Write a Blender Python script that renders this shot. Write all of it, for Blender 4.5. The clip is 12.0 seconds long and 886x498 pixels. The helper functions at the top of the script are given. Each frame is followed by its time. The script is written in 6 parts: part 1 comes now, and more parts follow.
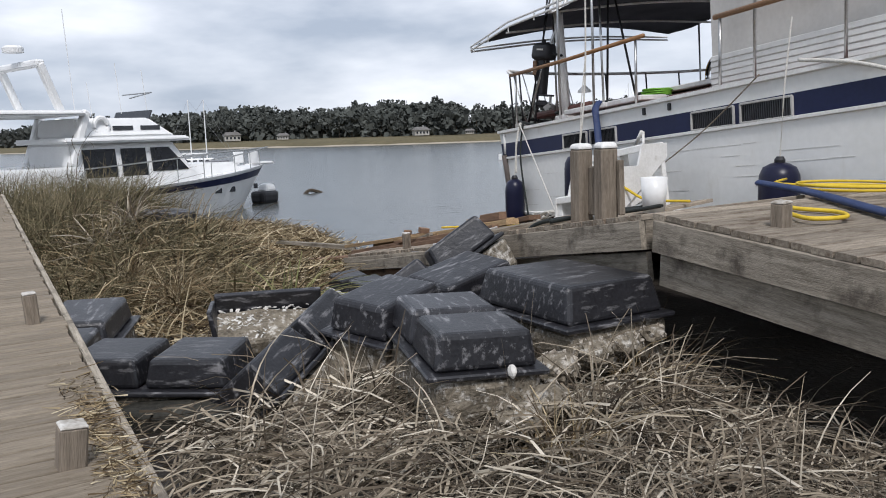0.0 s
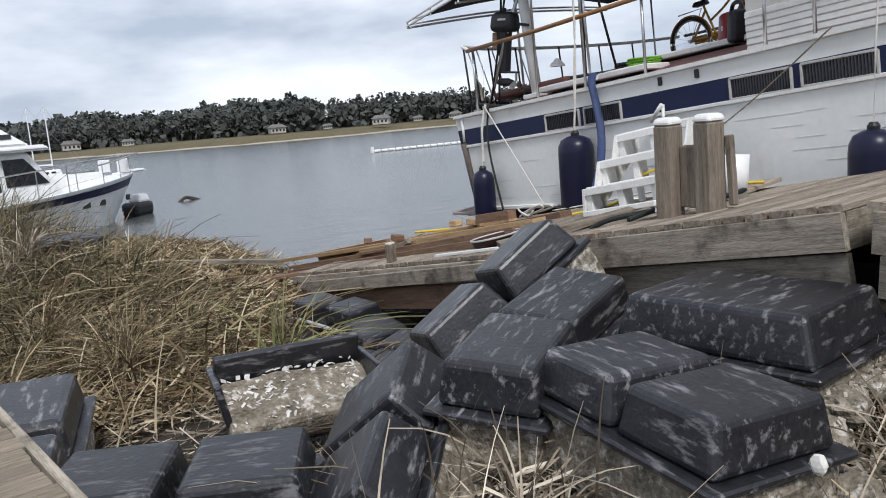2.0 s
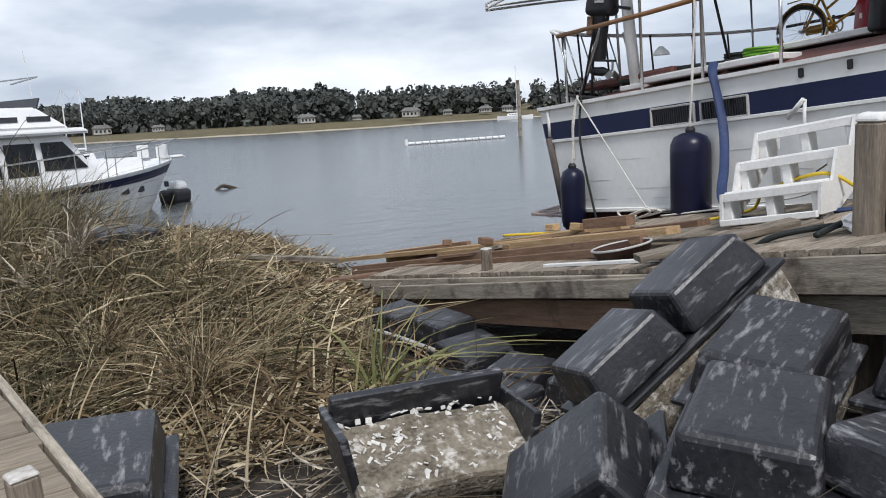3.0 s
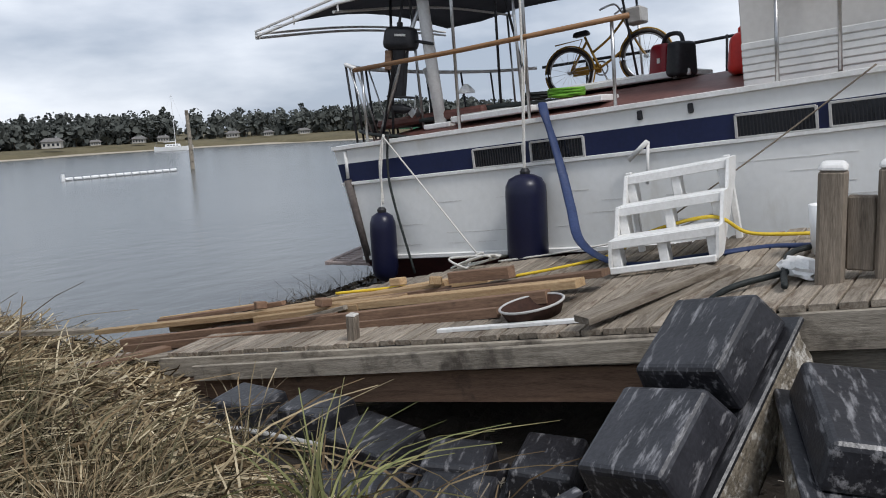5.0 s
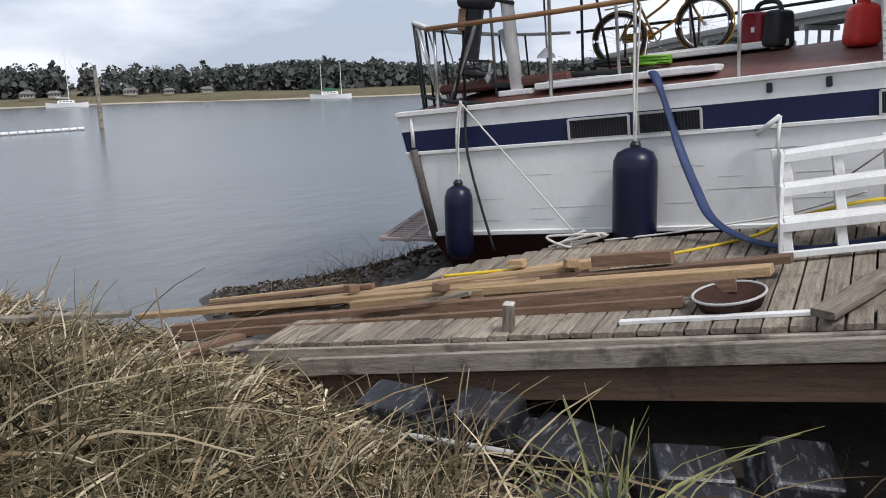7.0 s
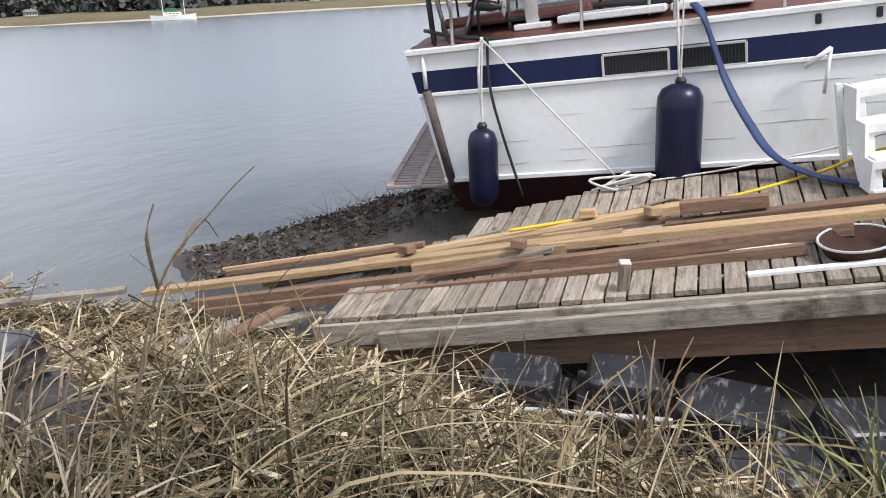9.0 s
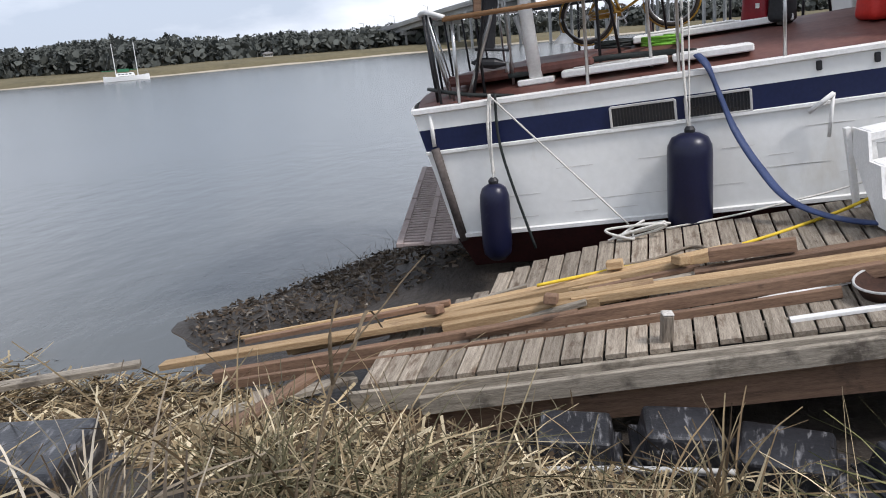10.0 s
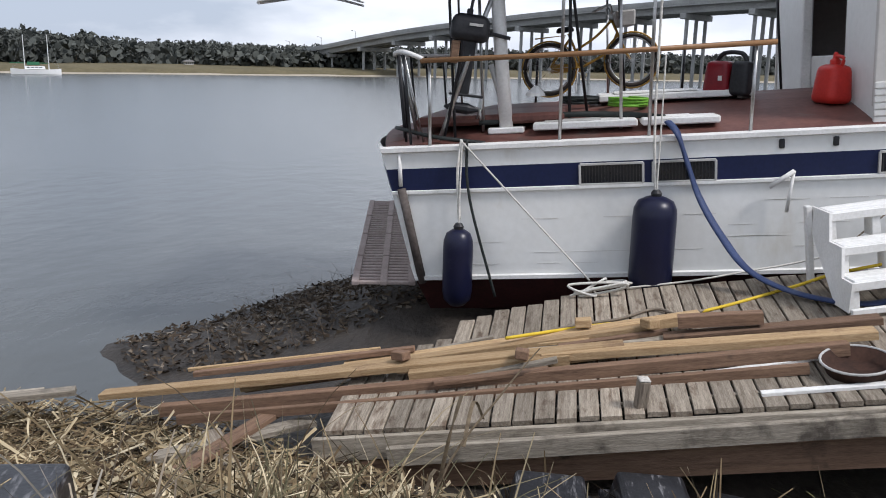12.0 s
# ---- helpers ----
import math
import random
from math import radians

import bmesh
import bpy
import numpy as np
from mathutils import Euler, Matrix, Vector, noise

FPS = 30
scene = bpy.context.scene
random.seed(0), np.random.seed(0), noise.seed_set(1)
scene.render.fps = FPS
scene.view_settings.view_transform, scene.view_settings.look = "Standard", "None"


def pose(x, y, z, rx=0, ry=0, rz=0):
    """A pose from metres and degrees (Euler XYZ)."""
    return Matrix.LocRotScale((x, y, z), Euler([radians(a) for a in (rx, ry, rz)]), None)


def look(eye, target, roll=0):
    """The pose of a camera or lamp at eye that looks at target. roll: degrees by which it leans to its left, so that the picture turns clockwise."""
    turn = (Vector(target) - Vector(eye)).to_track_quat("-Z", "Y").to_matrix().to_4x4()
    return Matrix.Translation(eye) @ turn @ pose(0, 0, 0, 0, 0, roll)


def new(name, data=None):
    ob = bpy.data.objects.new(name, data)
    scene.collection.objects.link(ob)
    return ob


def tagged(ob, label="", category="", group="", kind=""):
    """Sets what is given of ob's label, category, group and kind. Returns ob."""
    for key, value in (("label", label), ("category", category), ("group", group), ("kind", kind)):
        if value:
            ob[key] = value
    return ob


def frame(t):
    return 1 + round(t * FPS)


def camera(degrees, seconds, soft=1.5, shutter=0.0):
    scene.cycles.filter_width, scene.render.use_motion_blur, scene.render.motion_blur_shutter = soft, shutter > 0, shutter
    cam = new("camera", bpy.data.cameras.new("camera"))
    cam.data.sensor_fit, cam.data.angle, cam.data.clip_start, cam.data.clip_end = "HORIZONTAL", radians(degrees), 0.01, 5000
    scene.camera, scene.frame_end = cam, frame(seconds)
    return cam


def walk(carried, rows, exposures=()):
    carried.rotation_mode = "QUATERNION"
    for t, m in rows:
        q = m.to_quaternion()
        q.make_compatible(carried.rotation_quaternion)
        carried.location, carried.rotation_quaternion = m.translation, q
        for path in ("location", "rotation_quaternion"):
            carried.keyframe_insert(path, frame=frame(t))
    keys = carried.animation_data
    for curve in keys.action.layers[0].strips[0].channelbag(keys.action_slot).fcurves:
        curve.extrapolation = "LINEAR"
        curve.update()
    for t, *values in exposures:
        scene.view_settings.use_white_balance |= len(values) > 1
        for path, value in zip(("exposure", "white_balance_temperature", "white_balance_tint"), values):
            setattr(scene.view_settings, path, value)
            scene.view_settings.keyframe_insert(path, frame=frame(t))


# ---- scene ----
cam = camera(56.4, 12.0, 1.0)
PATH = [
    (0, (-0.041, -3.879, 2.41), (0.746, -2.062, 2.128), -1.9),
    (0.5, (-0.19, -3.323, 2.369), (0.7, -1.559, 2.056), -0.7),
    (1, (-0.35, -2.831, 2.408), (0.641, -1.128, 2.064), -3.1),
    (1.5, (-0.376, -2.185, 2.402), (0.647, -0.491, 2.112), -3.4),
    (2, (-0.486, -1.637, 2.408), (0.592, 0.018, 2.09), -4.9),
    (2.5, (-0.433, -0.916, 2.365), (0.553, 0.79, 2.026), -3.2),
    (4.3, (-0.995, 0.572, 2.596), (0.436, 1.94, 2.311), -3.0),
    (4.5, (-0.965, 0.856, 2.593), (0.541, 2.137, 2.292), -2.4),
    (5, (-1.072, 1.401, 2.601), (0.547, 2.536, 2.297), -3.2),
    (5.5, (-1.173, 1.895, 2.624), (0.507, 2.932, 2.306), -2.6),
    (6, (-1.226, 2.412, 2.636), (0.505, 3.351, 2.285), -1.6),
    (6.5, (-1.296, 2.948, 2.7), (0.428, 3.893, 2.336), -1.7),
    (6.7, (-1.393, 3.071, 2.686), (0.325, 4.024, 2.31), -1.6),
    (8.3, (-1.696, 4.592, 2.941), (0.097, 5.244, 2.341), -3.3),
    (8.5, (-1.753, 4.696, 2.92), (0.048, 5.328, 2.323), -2.1),
    (9, (-1.683, 5.034, 2.954), (0.128, 5.632, 2.353), -2.9),
    (9.5, (-1.702, 5.299, 3.008), (0.118, 5.907, 2.443), -3.3),
    (10, (-1.784, 5.552, 3.075), (0.085, 6.06, 2.576), -4.8),
    (10.5, (-1.711, 5.787, 3.108), (0.175, 6.286, 2.668), -2.8),
    (11, (-1.63, 5.871, 3.151), (0.257, 6.4, 2.75), -0.3),
    (11.5, (-1.749, 5.941, 3.162), (0.155, 6.395, 2.75), -1.8),
    (12, (-1.757, 6.074, 3.208), (0.172, 6.366, 2.768), 1.2),
]
walk(cam, [(t, look(eye, target, roll)) for t, eye, target, roll in PATH],
     [(0.0, 0.33, 6250, 13), (1.0, 0.44, 6250, 13), (2.7, 0.42, 6220, 12), (4.3, 0.24, 6220, 12), (6.7, 0.34, 6240, 13), (8.3, 1.02, 6320, 15), (9.5, 1.06, 6320, 15), (10.3, 0.54, 6260, 14), (12.0, 0.52, 6240, 14)])

# ---- light ----
world = bpy.data.worlds.new("overcast_sky")
scene.world = world
world.use_nodes = True
SUN_ELEVATION, SUN_ROTATION = radians(52), radians(200)


def sky_nodes():
    nt = world.node_tree
    nt.nodes.clear()
    out = nt.nodes.new("ShaderNodeOutputWorld")
    bg = nt.nodes.new("ShaderNodeBackground")
    sky = nt.nodes.new("ShaderNodeTexSky")
    sky.sky_type = "NISHITA"
    sky.sun_disc = False
    sky.sun_elevation, sky.sun_rotation = SUN_ELEVATION, SUN_ROTATION
    sky.air_density, sky.dust_density, sky.ozone_density = 1.0, 1.0, 1.0
    # cloud deck: grey-white sheets over the whole dome, stretched towards the horizon
    tc = nt.nodes.new("ShaderNodeTexCoord")
    mp = nt.nodes.new("ShaderNodeMapping")
    mp.inputs["Scale"].default_value = (1.0, 1.0, 3.2)
    n1 = nt.nodes.new("ShaderNodeTexNoise")
    n1.inputs["Scale"].default_value, n1.inputs["Detail"].default_value, n1.inputs["Roughness"].default_value = 3.4, 7, 0.5
    ramp = nt.nodes.new("ShaderNodeValToRGB")
    ramp.color_ramp.elements[0].position, ramp.color_ramp.elements[1].position = 0.40, 0.70
    ramp.color_ramp.elements[0].color = (4.2, 4.8, 5.6, 1)
    ramp.color_ramp.elements[1].color = (9.2, 9.5, 9.8, 1)
    mix = nt.nodes.new("ShaderNodeMix")
    mix.data_type = "RGBA"
    mix.inputs[0].default_value = 0.93
    li = nt.links.new
    li(tc.outputs["Generated"], mp.inputs[0])
    li(mp.outputs[0], n1.inputs["Vector"])
    li(n1.outputs[0], ramp.inputs[0])
    li(sky.outputs[0], mix.inputs[6])
    li(ramp.outputs[0], mix.inputs[7])
    li(mix.outputs[2], bg.inputs[0])
    bg.inputs[1].default_value = 0.09
    li(bg.outputs[0], out.inputs[0])


sky_nodes()
sun = new("sun", bpy.data.lights.new("sun", "SUN"))
sun.data.energy, sun.data.angle, sun.data.color = 2.1, radians(12), (1.0, 0.97, 0.92)
sun.matrix_world = look((0, 0, 30), (0 + math.sin(SUN_ROTATION) * -10, math.cos(SUN_ROTATION) * -10, 30 - 10 * math.tan(SUN_ELEVATION)))

# ---- materials ----
def material(name, colour_a, colour_b, scale=4.0, rough=0.8, bump=0.2, fine=40.0, stretch=(1, 1, 1), metal=0.0, island=0.0,
             piece=0.0, stain=None, stain_cover=0.45, stain_scale=2.0, spec=0.3, coords="Object", stain_stretch=(1, 1, 1), bump_distance=0.01):
    """Two-scale procedural surface: broad colour drift, fine grain, optional stains and variation from piece to piece."""
    m = bpy.data.materials.new(name)
    m.use_nodes = True
    nt = m.node_tree
    li = nt.links.new
    b = nt.nodes["Principled BSDF"]
    tc = nt.nodes.new("ShaderNodeTexCoord")
    mp = nt.nodes.new("ShaderNodeMapping")
    mp.inputs["Scale"].default_value = stretch
    src = tc.outputs[coords]
    if piece:
        oi = nt.nodes.new("ShaderNodeObjectInfo")
        add = nt.nodes.new("ShaderNodeVectorMath")
        mul = nt.nodes.new("ShaderNodeVectorMath")
        mul.operation = "SCALE"
        cmb = nt.nodes.new("ShaderNodeCombineXYZ")
        for k in range(3):
            li(oi.outputs["Random"], cmb.inputs[k])
        li(cmb.outputs[0], mul.inputs[0])
        mul.inputs["Scale"].default_value = 37.0
        li(src, add.inputs[0])
        li(mul.outputs[0], add.inputs[1])
        src = add.outputs[0]
    li(src, mp.inputs[0])
    n1 = nt.nodes.new("ShaderNodeTexNoise")
    n1.inputs["Scale"].default_value, n1.inputs["Detail"].default_value, n1.inputs["Roughness"].default_value = scale, 5, 0.6
    n2 = nt.nodes.new("ShaderNodeTexNoise")
    n2.inputs["Scale"].default_value, n2.inputs["Detail"].default_value = fine, 4
    li(mp.outputs[0], n1.inputs["Vector"])
    li(mp.outputs[0], n2.inputs["Vector"])
    mixf = nt.nodes.new("ShaderNodeMix")
    mixf.inputs[0].default_value = 0.42
    li(n1.outputs[0], mixf.inputs[2])
    li(n2.outputs[0], mixf.inputs[3])
    ramp = nt.nodes.new("ShaderNodeValToRGB")
    ramp.color_ramp.elements[0].position, ramp.color_ramp.elements[1].position = 0.33, 0.67
    ramp.color_ramp.elements[0].color, ramp.color_ramp.elements[1].color = (*colour_a, 1), (*colour_b, 1)
    li(mixf.outputs[0], ramp.inputs[0])
    col = ramp.outputs[0]
    if stain:
        n3 = nt.nodes.new("ShaderNodeTexNoise")
        n3.inputs["Scale"].default_value, n3.inputs["Detail"].default_value, n3.inputs["Roughness"].default_value = stain_scale, 8, 0.65
        mp3 = nt.nodes.new("ShaderNodeMapping")
        mp3.inputs["Scale"].default_value = stain_stretch
        li(src, mp3.inputs[0])
        li(mp3.outputs[0], n3.inputs["Vector"])
        r3 = nt.nodes.new("ShaderNodeValToRGB")
        r3.color_ramp.elements[0].position, r3.color_ramp.elements[1].position = 1 - stain_cover, min(1.0, 1 - stain_cover + 0.14)
        li(n3.outputs[0], r3.inputs[0])
        mx = nt.nodes.new("ShaderNodeMix")
        mx.data_type = "RGBA"
        li(r3.outputs[0], mx.inputs[0])
        li(col, mx.inputs[6])
        mx.inputs[7].default_value = (*stain, 1)
        col = mx.outputs[2]
    if piece or island:
        hsv = nt.nodes.new("ShaderNodeHueSaturation")
        mr = nt.nodes.new("ShaderNodeMapRange")
        amount = piece or island
        mr.inputs[3].default_value, mr.inputs[4].default_value = 1 - amount, 1 + amount
        if piece:
            li(oi.outputs["Random"], mr.inputs[0])
        else:
            geo = nt.nodes.new("ShaderNodeNewGeometry")
            li(geo.outputs["Random Per Island"], mr.inputs[0])
        li(mr.outputs[0], hsv.inputs["Value"])
        li(col, hsv.inputs["Color"])
        col = hsv.outputs[0]
    li(col, b.inputs["Base Color"])
    b.inputs["Roughness"].default_value, b.inputs["Metallic"].default_value = rough, metal
    b.inputs["Specular IOR Level"].default_value = spec
    if bump:
        bp = nt.nodes.new("ShaderNodeBump")
        bp.inputs["Strength"].default_value, bp.inputs["Distance"].default_value = bump, bump_distance
        li(mixf.outputs[0], bp.inputs["Height"])
        li(bp.outputs[0], b.inputs["Normal"])
    return m


WOOD_GREY = material("weathered_wood", (0.14, 0.118, 0.09), (0.42, 0.37, 0.30), 3, 0.9, 0.6, 22, (1, 12, 12), piece=0.22, stain=(0.09, 0.075, 0.06), stain_cover=0.48, stain_scale=3)
WOOD_DECK = material("deck_wood", (0.12, 0.095, 0.07), (0.40, 0.345, 0.275), 3, 0.88, 0.8, 22, (1, 14, 14), piece=0.28, stain=(0.12, 0.085, 0.06), stain_cover=0.47, stain_scale=4, stain_stretch=(1, 3, 3))
WOOD_PALE = material("pale_deck_wood", (0.13, 0.105, 0.075), (0.30, 0.25, 0.19), 3, 0.88, 0.7, 22, (1, 12, 12), piece=0.14, stain=(0.2, 0.17, 0.14), stain_cover=0.45, stain_scale=5, stain_stretch=(1, 5, 5))
WOOD_BROWN = material("brown_wood", (0.10, 0.06, 0.04), (0.25, 0.155, 0.10), 3, 0.85, 0.6, 20, (1, 12, 12), piece=0.2, stain=(0.04, 0.03, 0.025), stain_cover=0.4)
WOOD_FRESH = material("split_timber", (0.27, 0.165, 0.08), (0.52, 0.375, 0.215), 3, 0.85, 0.6, 24, (1, 14, 14), piece=0.25, stain=(0.16, 0.09, 0.055), stain_cover=0.42)
DECK_RED = material("red_deck_paint", (0.085, 0.035, 0.028), (0.17, 0.075, 0.06), 2, 0.55, 0.2, 18, stain=(0.13, 0.10, 0.085), stain_cover=0.42)
BLACK_PLASTIC = material("black_plastic", (0.008, 0.008, 0.010), (0.030, 0.030, 0.035), 4, 0.38, 0.5, 45, stain=(0.22, 0.215, 0.22), stain_cover=0.455, stain_scale=6.5, spec=0.5, stain_stretch=(0.8, 3.4, 3.0), piece=0.3)
OYSTER = material("oyster_crust", (0.07, 0.058, 0.043), (0.30, 0.26, 0.20), 9, 0.95, 1.0, 45, stain=(0.55, 0.52, 0.47), stain_cover=0.47, stain_scale=16, bump_distance=0.03)
SHELL_WHITE = material("shell_white", (0.5, 0.48, 0.44), (0.75, 0.73, 0.69), 9, 0.7, 0.5, 45, piece=0.15)
SHELLS = material("loose_shells", (0.16, 0.13, 0.10), (0.50, 0.46, 0.40), 9, 0.8, 0.5, 45, island=0.35)
MUD = material("dark_mud", (0.015, 0.012, 0.0095), (0.048, 0.039, 0.031), 2.2, 0.62, 0.9, 16, bump_distance=0.05, spec=0.4)
HULL_WHITE = material("hull_white_paint", (0.69, 0.69, 0.665), (0.78, 0.78, 0.76), 1.2, 0.42, 0.05, 14, stain=(0.62, 0.6, 0.55), stain_cover=0.40, stain_scale=1.6, stain_stretch=(1, 1, 0.35))
TRIM_WHITE = material("white_trim_paint", (0.62, 0.61, 0.58), (0.80, 0.79, 0.77), 4, 0.5, 0.15, 40, stain=(0.42, 0.39, 0.34), stain_cover=0.34, stain_scale=6)
NAVY = material("navy_paint", (0.006, 0.010, 0.040), (0.010, 0.016, 0.060), 2, 0.4, 0.05, 30)
# dull red paint, deepened further: shade under the hull is in the colour
RED_BOTTOM = material("antifouling_red", (0.028, 0.008, 0.008), (0.06, 0.014, 0.013), 4, 0.8, 0.3, 30)
GLASS_DARK = material("dark_glass", (0.012, 0.014, 0.018), (0.02, 0.022, 0.027), 2, 0.08, 0, 10, spec=0.6)


def water_material():
    m = bpy.data.materials.new("river_water")
    m.use_nodes = True
    nt = m.node_tree
    li = nt.links.new
    b = nt.nodes["Principled BSDF"]
    b.inputs["Base Color"].default_value = (0.075, 0.080, 0.078, 1)
    b.inputs["Roughness"].default_value = 0.2
    b.inputs["IOR"].default_value = 1.33
    tc = nt.nodes.new("ShaderNodeTexCoord")
    mp = nt.nodes.new("ShaderNodeMapping")
    mp.inputs["Scale"].default_value = (0.6, 1.0, 1)
    mp.inputs["Rotation"].default_value = (0, 0, radians(-30))
    li(tc.outputs["Object"], mp.inputs[0])
    n1 = nt.nodes.new("ShaderNodeTexNoise")
    n1.inputs["Scale"].default_value, n1.inputs["Detail"].default_value = 1.6, 5
    n2 = nt.nodes.new("ShaderNodeTexNoise")
    n2.inputs["Scale"].default_value, n2.inputs["Detail"].default_value = 0.12, 3
    li(mp.outputs[0], n1.inputs["Vector"])
    li(mp.outputs[0], n2.inputs["Vector"])
    mul = nt.nodes.new("ShaderNodeMath")
    mul.operation = "MULTIPLY"
    li(n1.outputs[0], mul.inputs[0])
    li(n2.outputs[0], mul.inputs[1])
    bp = nt.nodes.new("ShaderNodeBump")
    bp.inputs["Strength"].default_value, bp.inputs["Distance"].default_value = 0.5, 0.11
    li(mul.outputs[0], bp.inputs["Height"])
    li(bp.outputs[0], b.inputs["Normal"])
    return m


WATER = water_material()


# ---- mesh helpers ----
def link_mesh(name, bm, mat, parent=None, label="", smooth=False):
    me = bpy.data.meshes.new(name)
    bm.normal_update()
    bm.to_mesh(me)
    bm.free()
    me.materials.append(mat)
    if smooth:
        me.polygons.foreach_set("use_smooth", [True] * len(me.polygons))
    ob = new(name, me)
    if parent is not None:
        ob.parent = parent
    if label:
        tagged(ob, label)
    return ob


def part(name, bm, mat, parent, label="", smooth=False):
    return link_mesh(name, bm, mat, parent, label, smooth)


def thing(name, m, label, category, group="", kind=""):
    ob = new(name)
    ob.matrix_basis = m
    return tagged(ob, label, category, group, kind)


def box(bm, sx, sy, sz, m=None, bevel=0.0, taper=(1.0, 1.0), segments=1):
    """A box of that size about the origin of m; taper narrows its top."""
    m = m or Matrix()
    vs = []
    for z in (-0.5, 0.5):
        kx, ky = (taper if z > 0 else (1.0, 1.0))
        for x, y in ((-0.5, -0.5), (0.5, -0.5), (0.5, 0.5), (-0.5, 0.5)):
            vs.append(bm.verts.new(m @ Vector((x * sx * kx, y * sy * ky, z * sz))))
    fs = [bm.faces.new([vs[k] for k in f]) for f in ((3, 2, 1, 0), (4, 5, 6, 7), (0, 1, 5, 4), (1, 2, 6, 5), (2, 3, 7, 6), (3, 0, 4, 7))]
    if bevel:
        es = list({e for f in fs for e in f.edges})
        bmesh.ops.bevel(bm, geom=es, offset=bevel, segments=segments, affect="EDGES", profile=0.5)
    return bm


def tube(bm, pts, radius, sides=8, closed=False, flat=None, cap=True):
    """A swept tube along pts; radius may be a list. flat: (width, thickness) for a strap."""
    pts = [Vector(p) for p in pts]
    n = len(pts)
    rings = []
    up = Vector((0, 0, 1))
    for i, p in enumerate(pts):
        a = pts[(i - 1) % n] if (closed or i > 0) else pts[i]
        c = pts[(i + 1) % n] if (closed or i < n - 1) else pts[i]
        d = (c - a).normalized()
        side = d.cross(up)
        if side.length < 0.05:
            side = d.cross(Vector((1, 0, 0)))
        side.normalize()
        top = side.cross(d).normalized()
        r = radius[i] if isinstance(radius, (list, tuple)) else radius
        ring = []
        for k in range(sides):
            w = 2 * math.pi * (k + 0.5) / sides
            cx, cy = math.cos(w), math.sin(w)
            if flat:
                ring.append(bm.verts.new(p + side * cx * flat[0] + top * cy * flat[1]))
            else:
                ring.append(bm.verts.new(p + side * cx * r + top * cy * r))
        rings.append(ring)
    for i in range(n if closed else n - 1):
        a, c = rings[i], rings[(i + 1) % n]
        for k in range(sides):
            bm.faces.new((a[k], a[(k + 1) % sides], c[(k + 1) % sides], c[k]))
    if cap and not closed:
        bm.faces.new(rings[0][::-1])
        bm.faces.new(rings[-1])
    return bm


def lathe(bm, profile, sides=20, m=None):
    """Turns (radius, height) pairs about z."""
    m = m or Matrix()
    rings = []
    for r, z in profile:
        rings.append([bm.verts.new(m @ Vector((r * math.cos(2 * math.pi * k / sides), r * math.sin(2 * math.pi * k / sides), z))) for k in range(sides)])
    for a, c in zip(rings, rings[1:]):
        for k in range(sides):
            bm.faces.new((a[k], a[(k + 1) % sides], c[(k + 1) % sides], c[k]))
    bm.faces.new(rings[0][::-1])
    bm.faces.new(rings[-1])
    return bm


def curve_points(pts, steps=8):
    """A smooth line through pts."""
    pts = [Vector(p) for p in pts]
    out = []
    for i in range(len(pts) - 1):
        p0, p1, p2, p3 = pts[max(i - 1, 0)], pts[i], pts[i + 1], pts[min(i + 2, len(pts) - 1)]
        for s in range(steps):
            t = s / steps
            out.append(0.5 * ((2 * p1) + (p2 - p0) * t + (2 * p0 - 5 * p1 + 4 * p2 - p3) * t * t + (3 * p1 - p0 - 3 * p2 + p3) * t ** 3))
    out.append(pts[-1])
    return out


def frame_from(a, b, up=(0, 0, 1)):
    """A pose at the middle of a-b whose x runs from a to b."""
    a, b = Vector(a), Vector(b)
    x = (b - a).normalized()
    y = Vector(up).cross(x).normalized()
    z = x.cross(y)
    m = Matrix((x, y, z)).transposed().to_4x4()
    m.translation = (a + b) / 2
    return m, (b - a).length


def empty_bm():
    return bmesh.new()


# ---- ground and water ----
SHORE = [(-40, 60), (-12, 34), (0, 27.5), (3.0, 24), (4.7, 15.5), (4.35, 11.6), (4.7, 10.3), (5.3, 10.0), (5.9, 10.6), (6.4, 11.05), (6.9, 10.8), (8.3, 10.1), (10, 9.2), (14, 6.5), (22, 0), (40, -25), (60, -80)]


def shore_distance(x, y):
    """Metres from the water's edge, positive on land."""
    p = np.array(SHORE, float)
    best, sign = 1e9, 1
    for a, b in zip(p[:-1], p[1:]):
        d = b - a
        t = min(1, max(0, ((x - a[0]) * d[0] + (y - a[1]) * d[1]) / (d @ d)))
        q = a + t * d
        r = math.hypot(x - q[0], y - q[1])
        if r < best:
            best = r
            sign = 1 if d[0] * (y - a[1]) - d[1] * (x - a[0]) < 0 else -1
    return best * sign


def bump_at(x, y, cx, cy, rx, ry, h):
    return h * math.exp(-((x - cx) / rx) ** 2 - ((y - cy) / ry) ** 2)


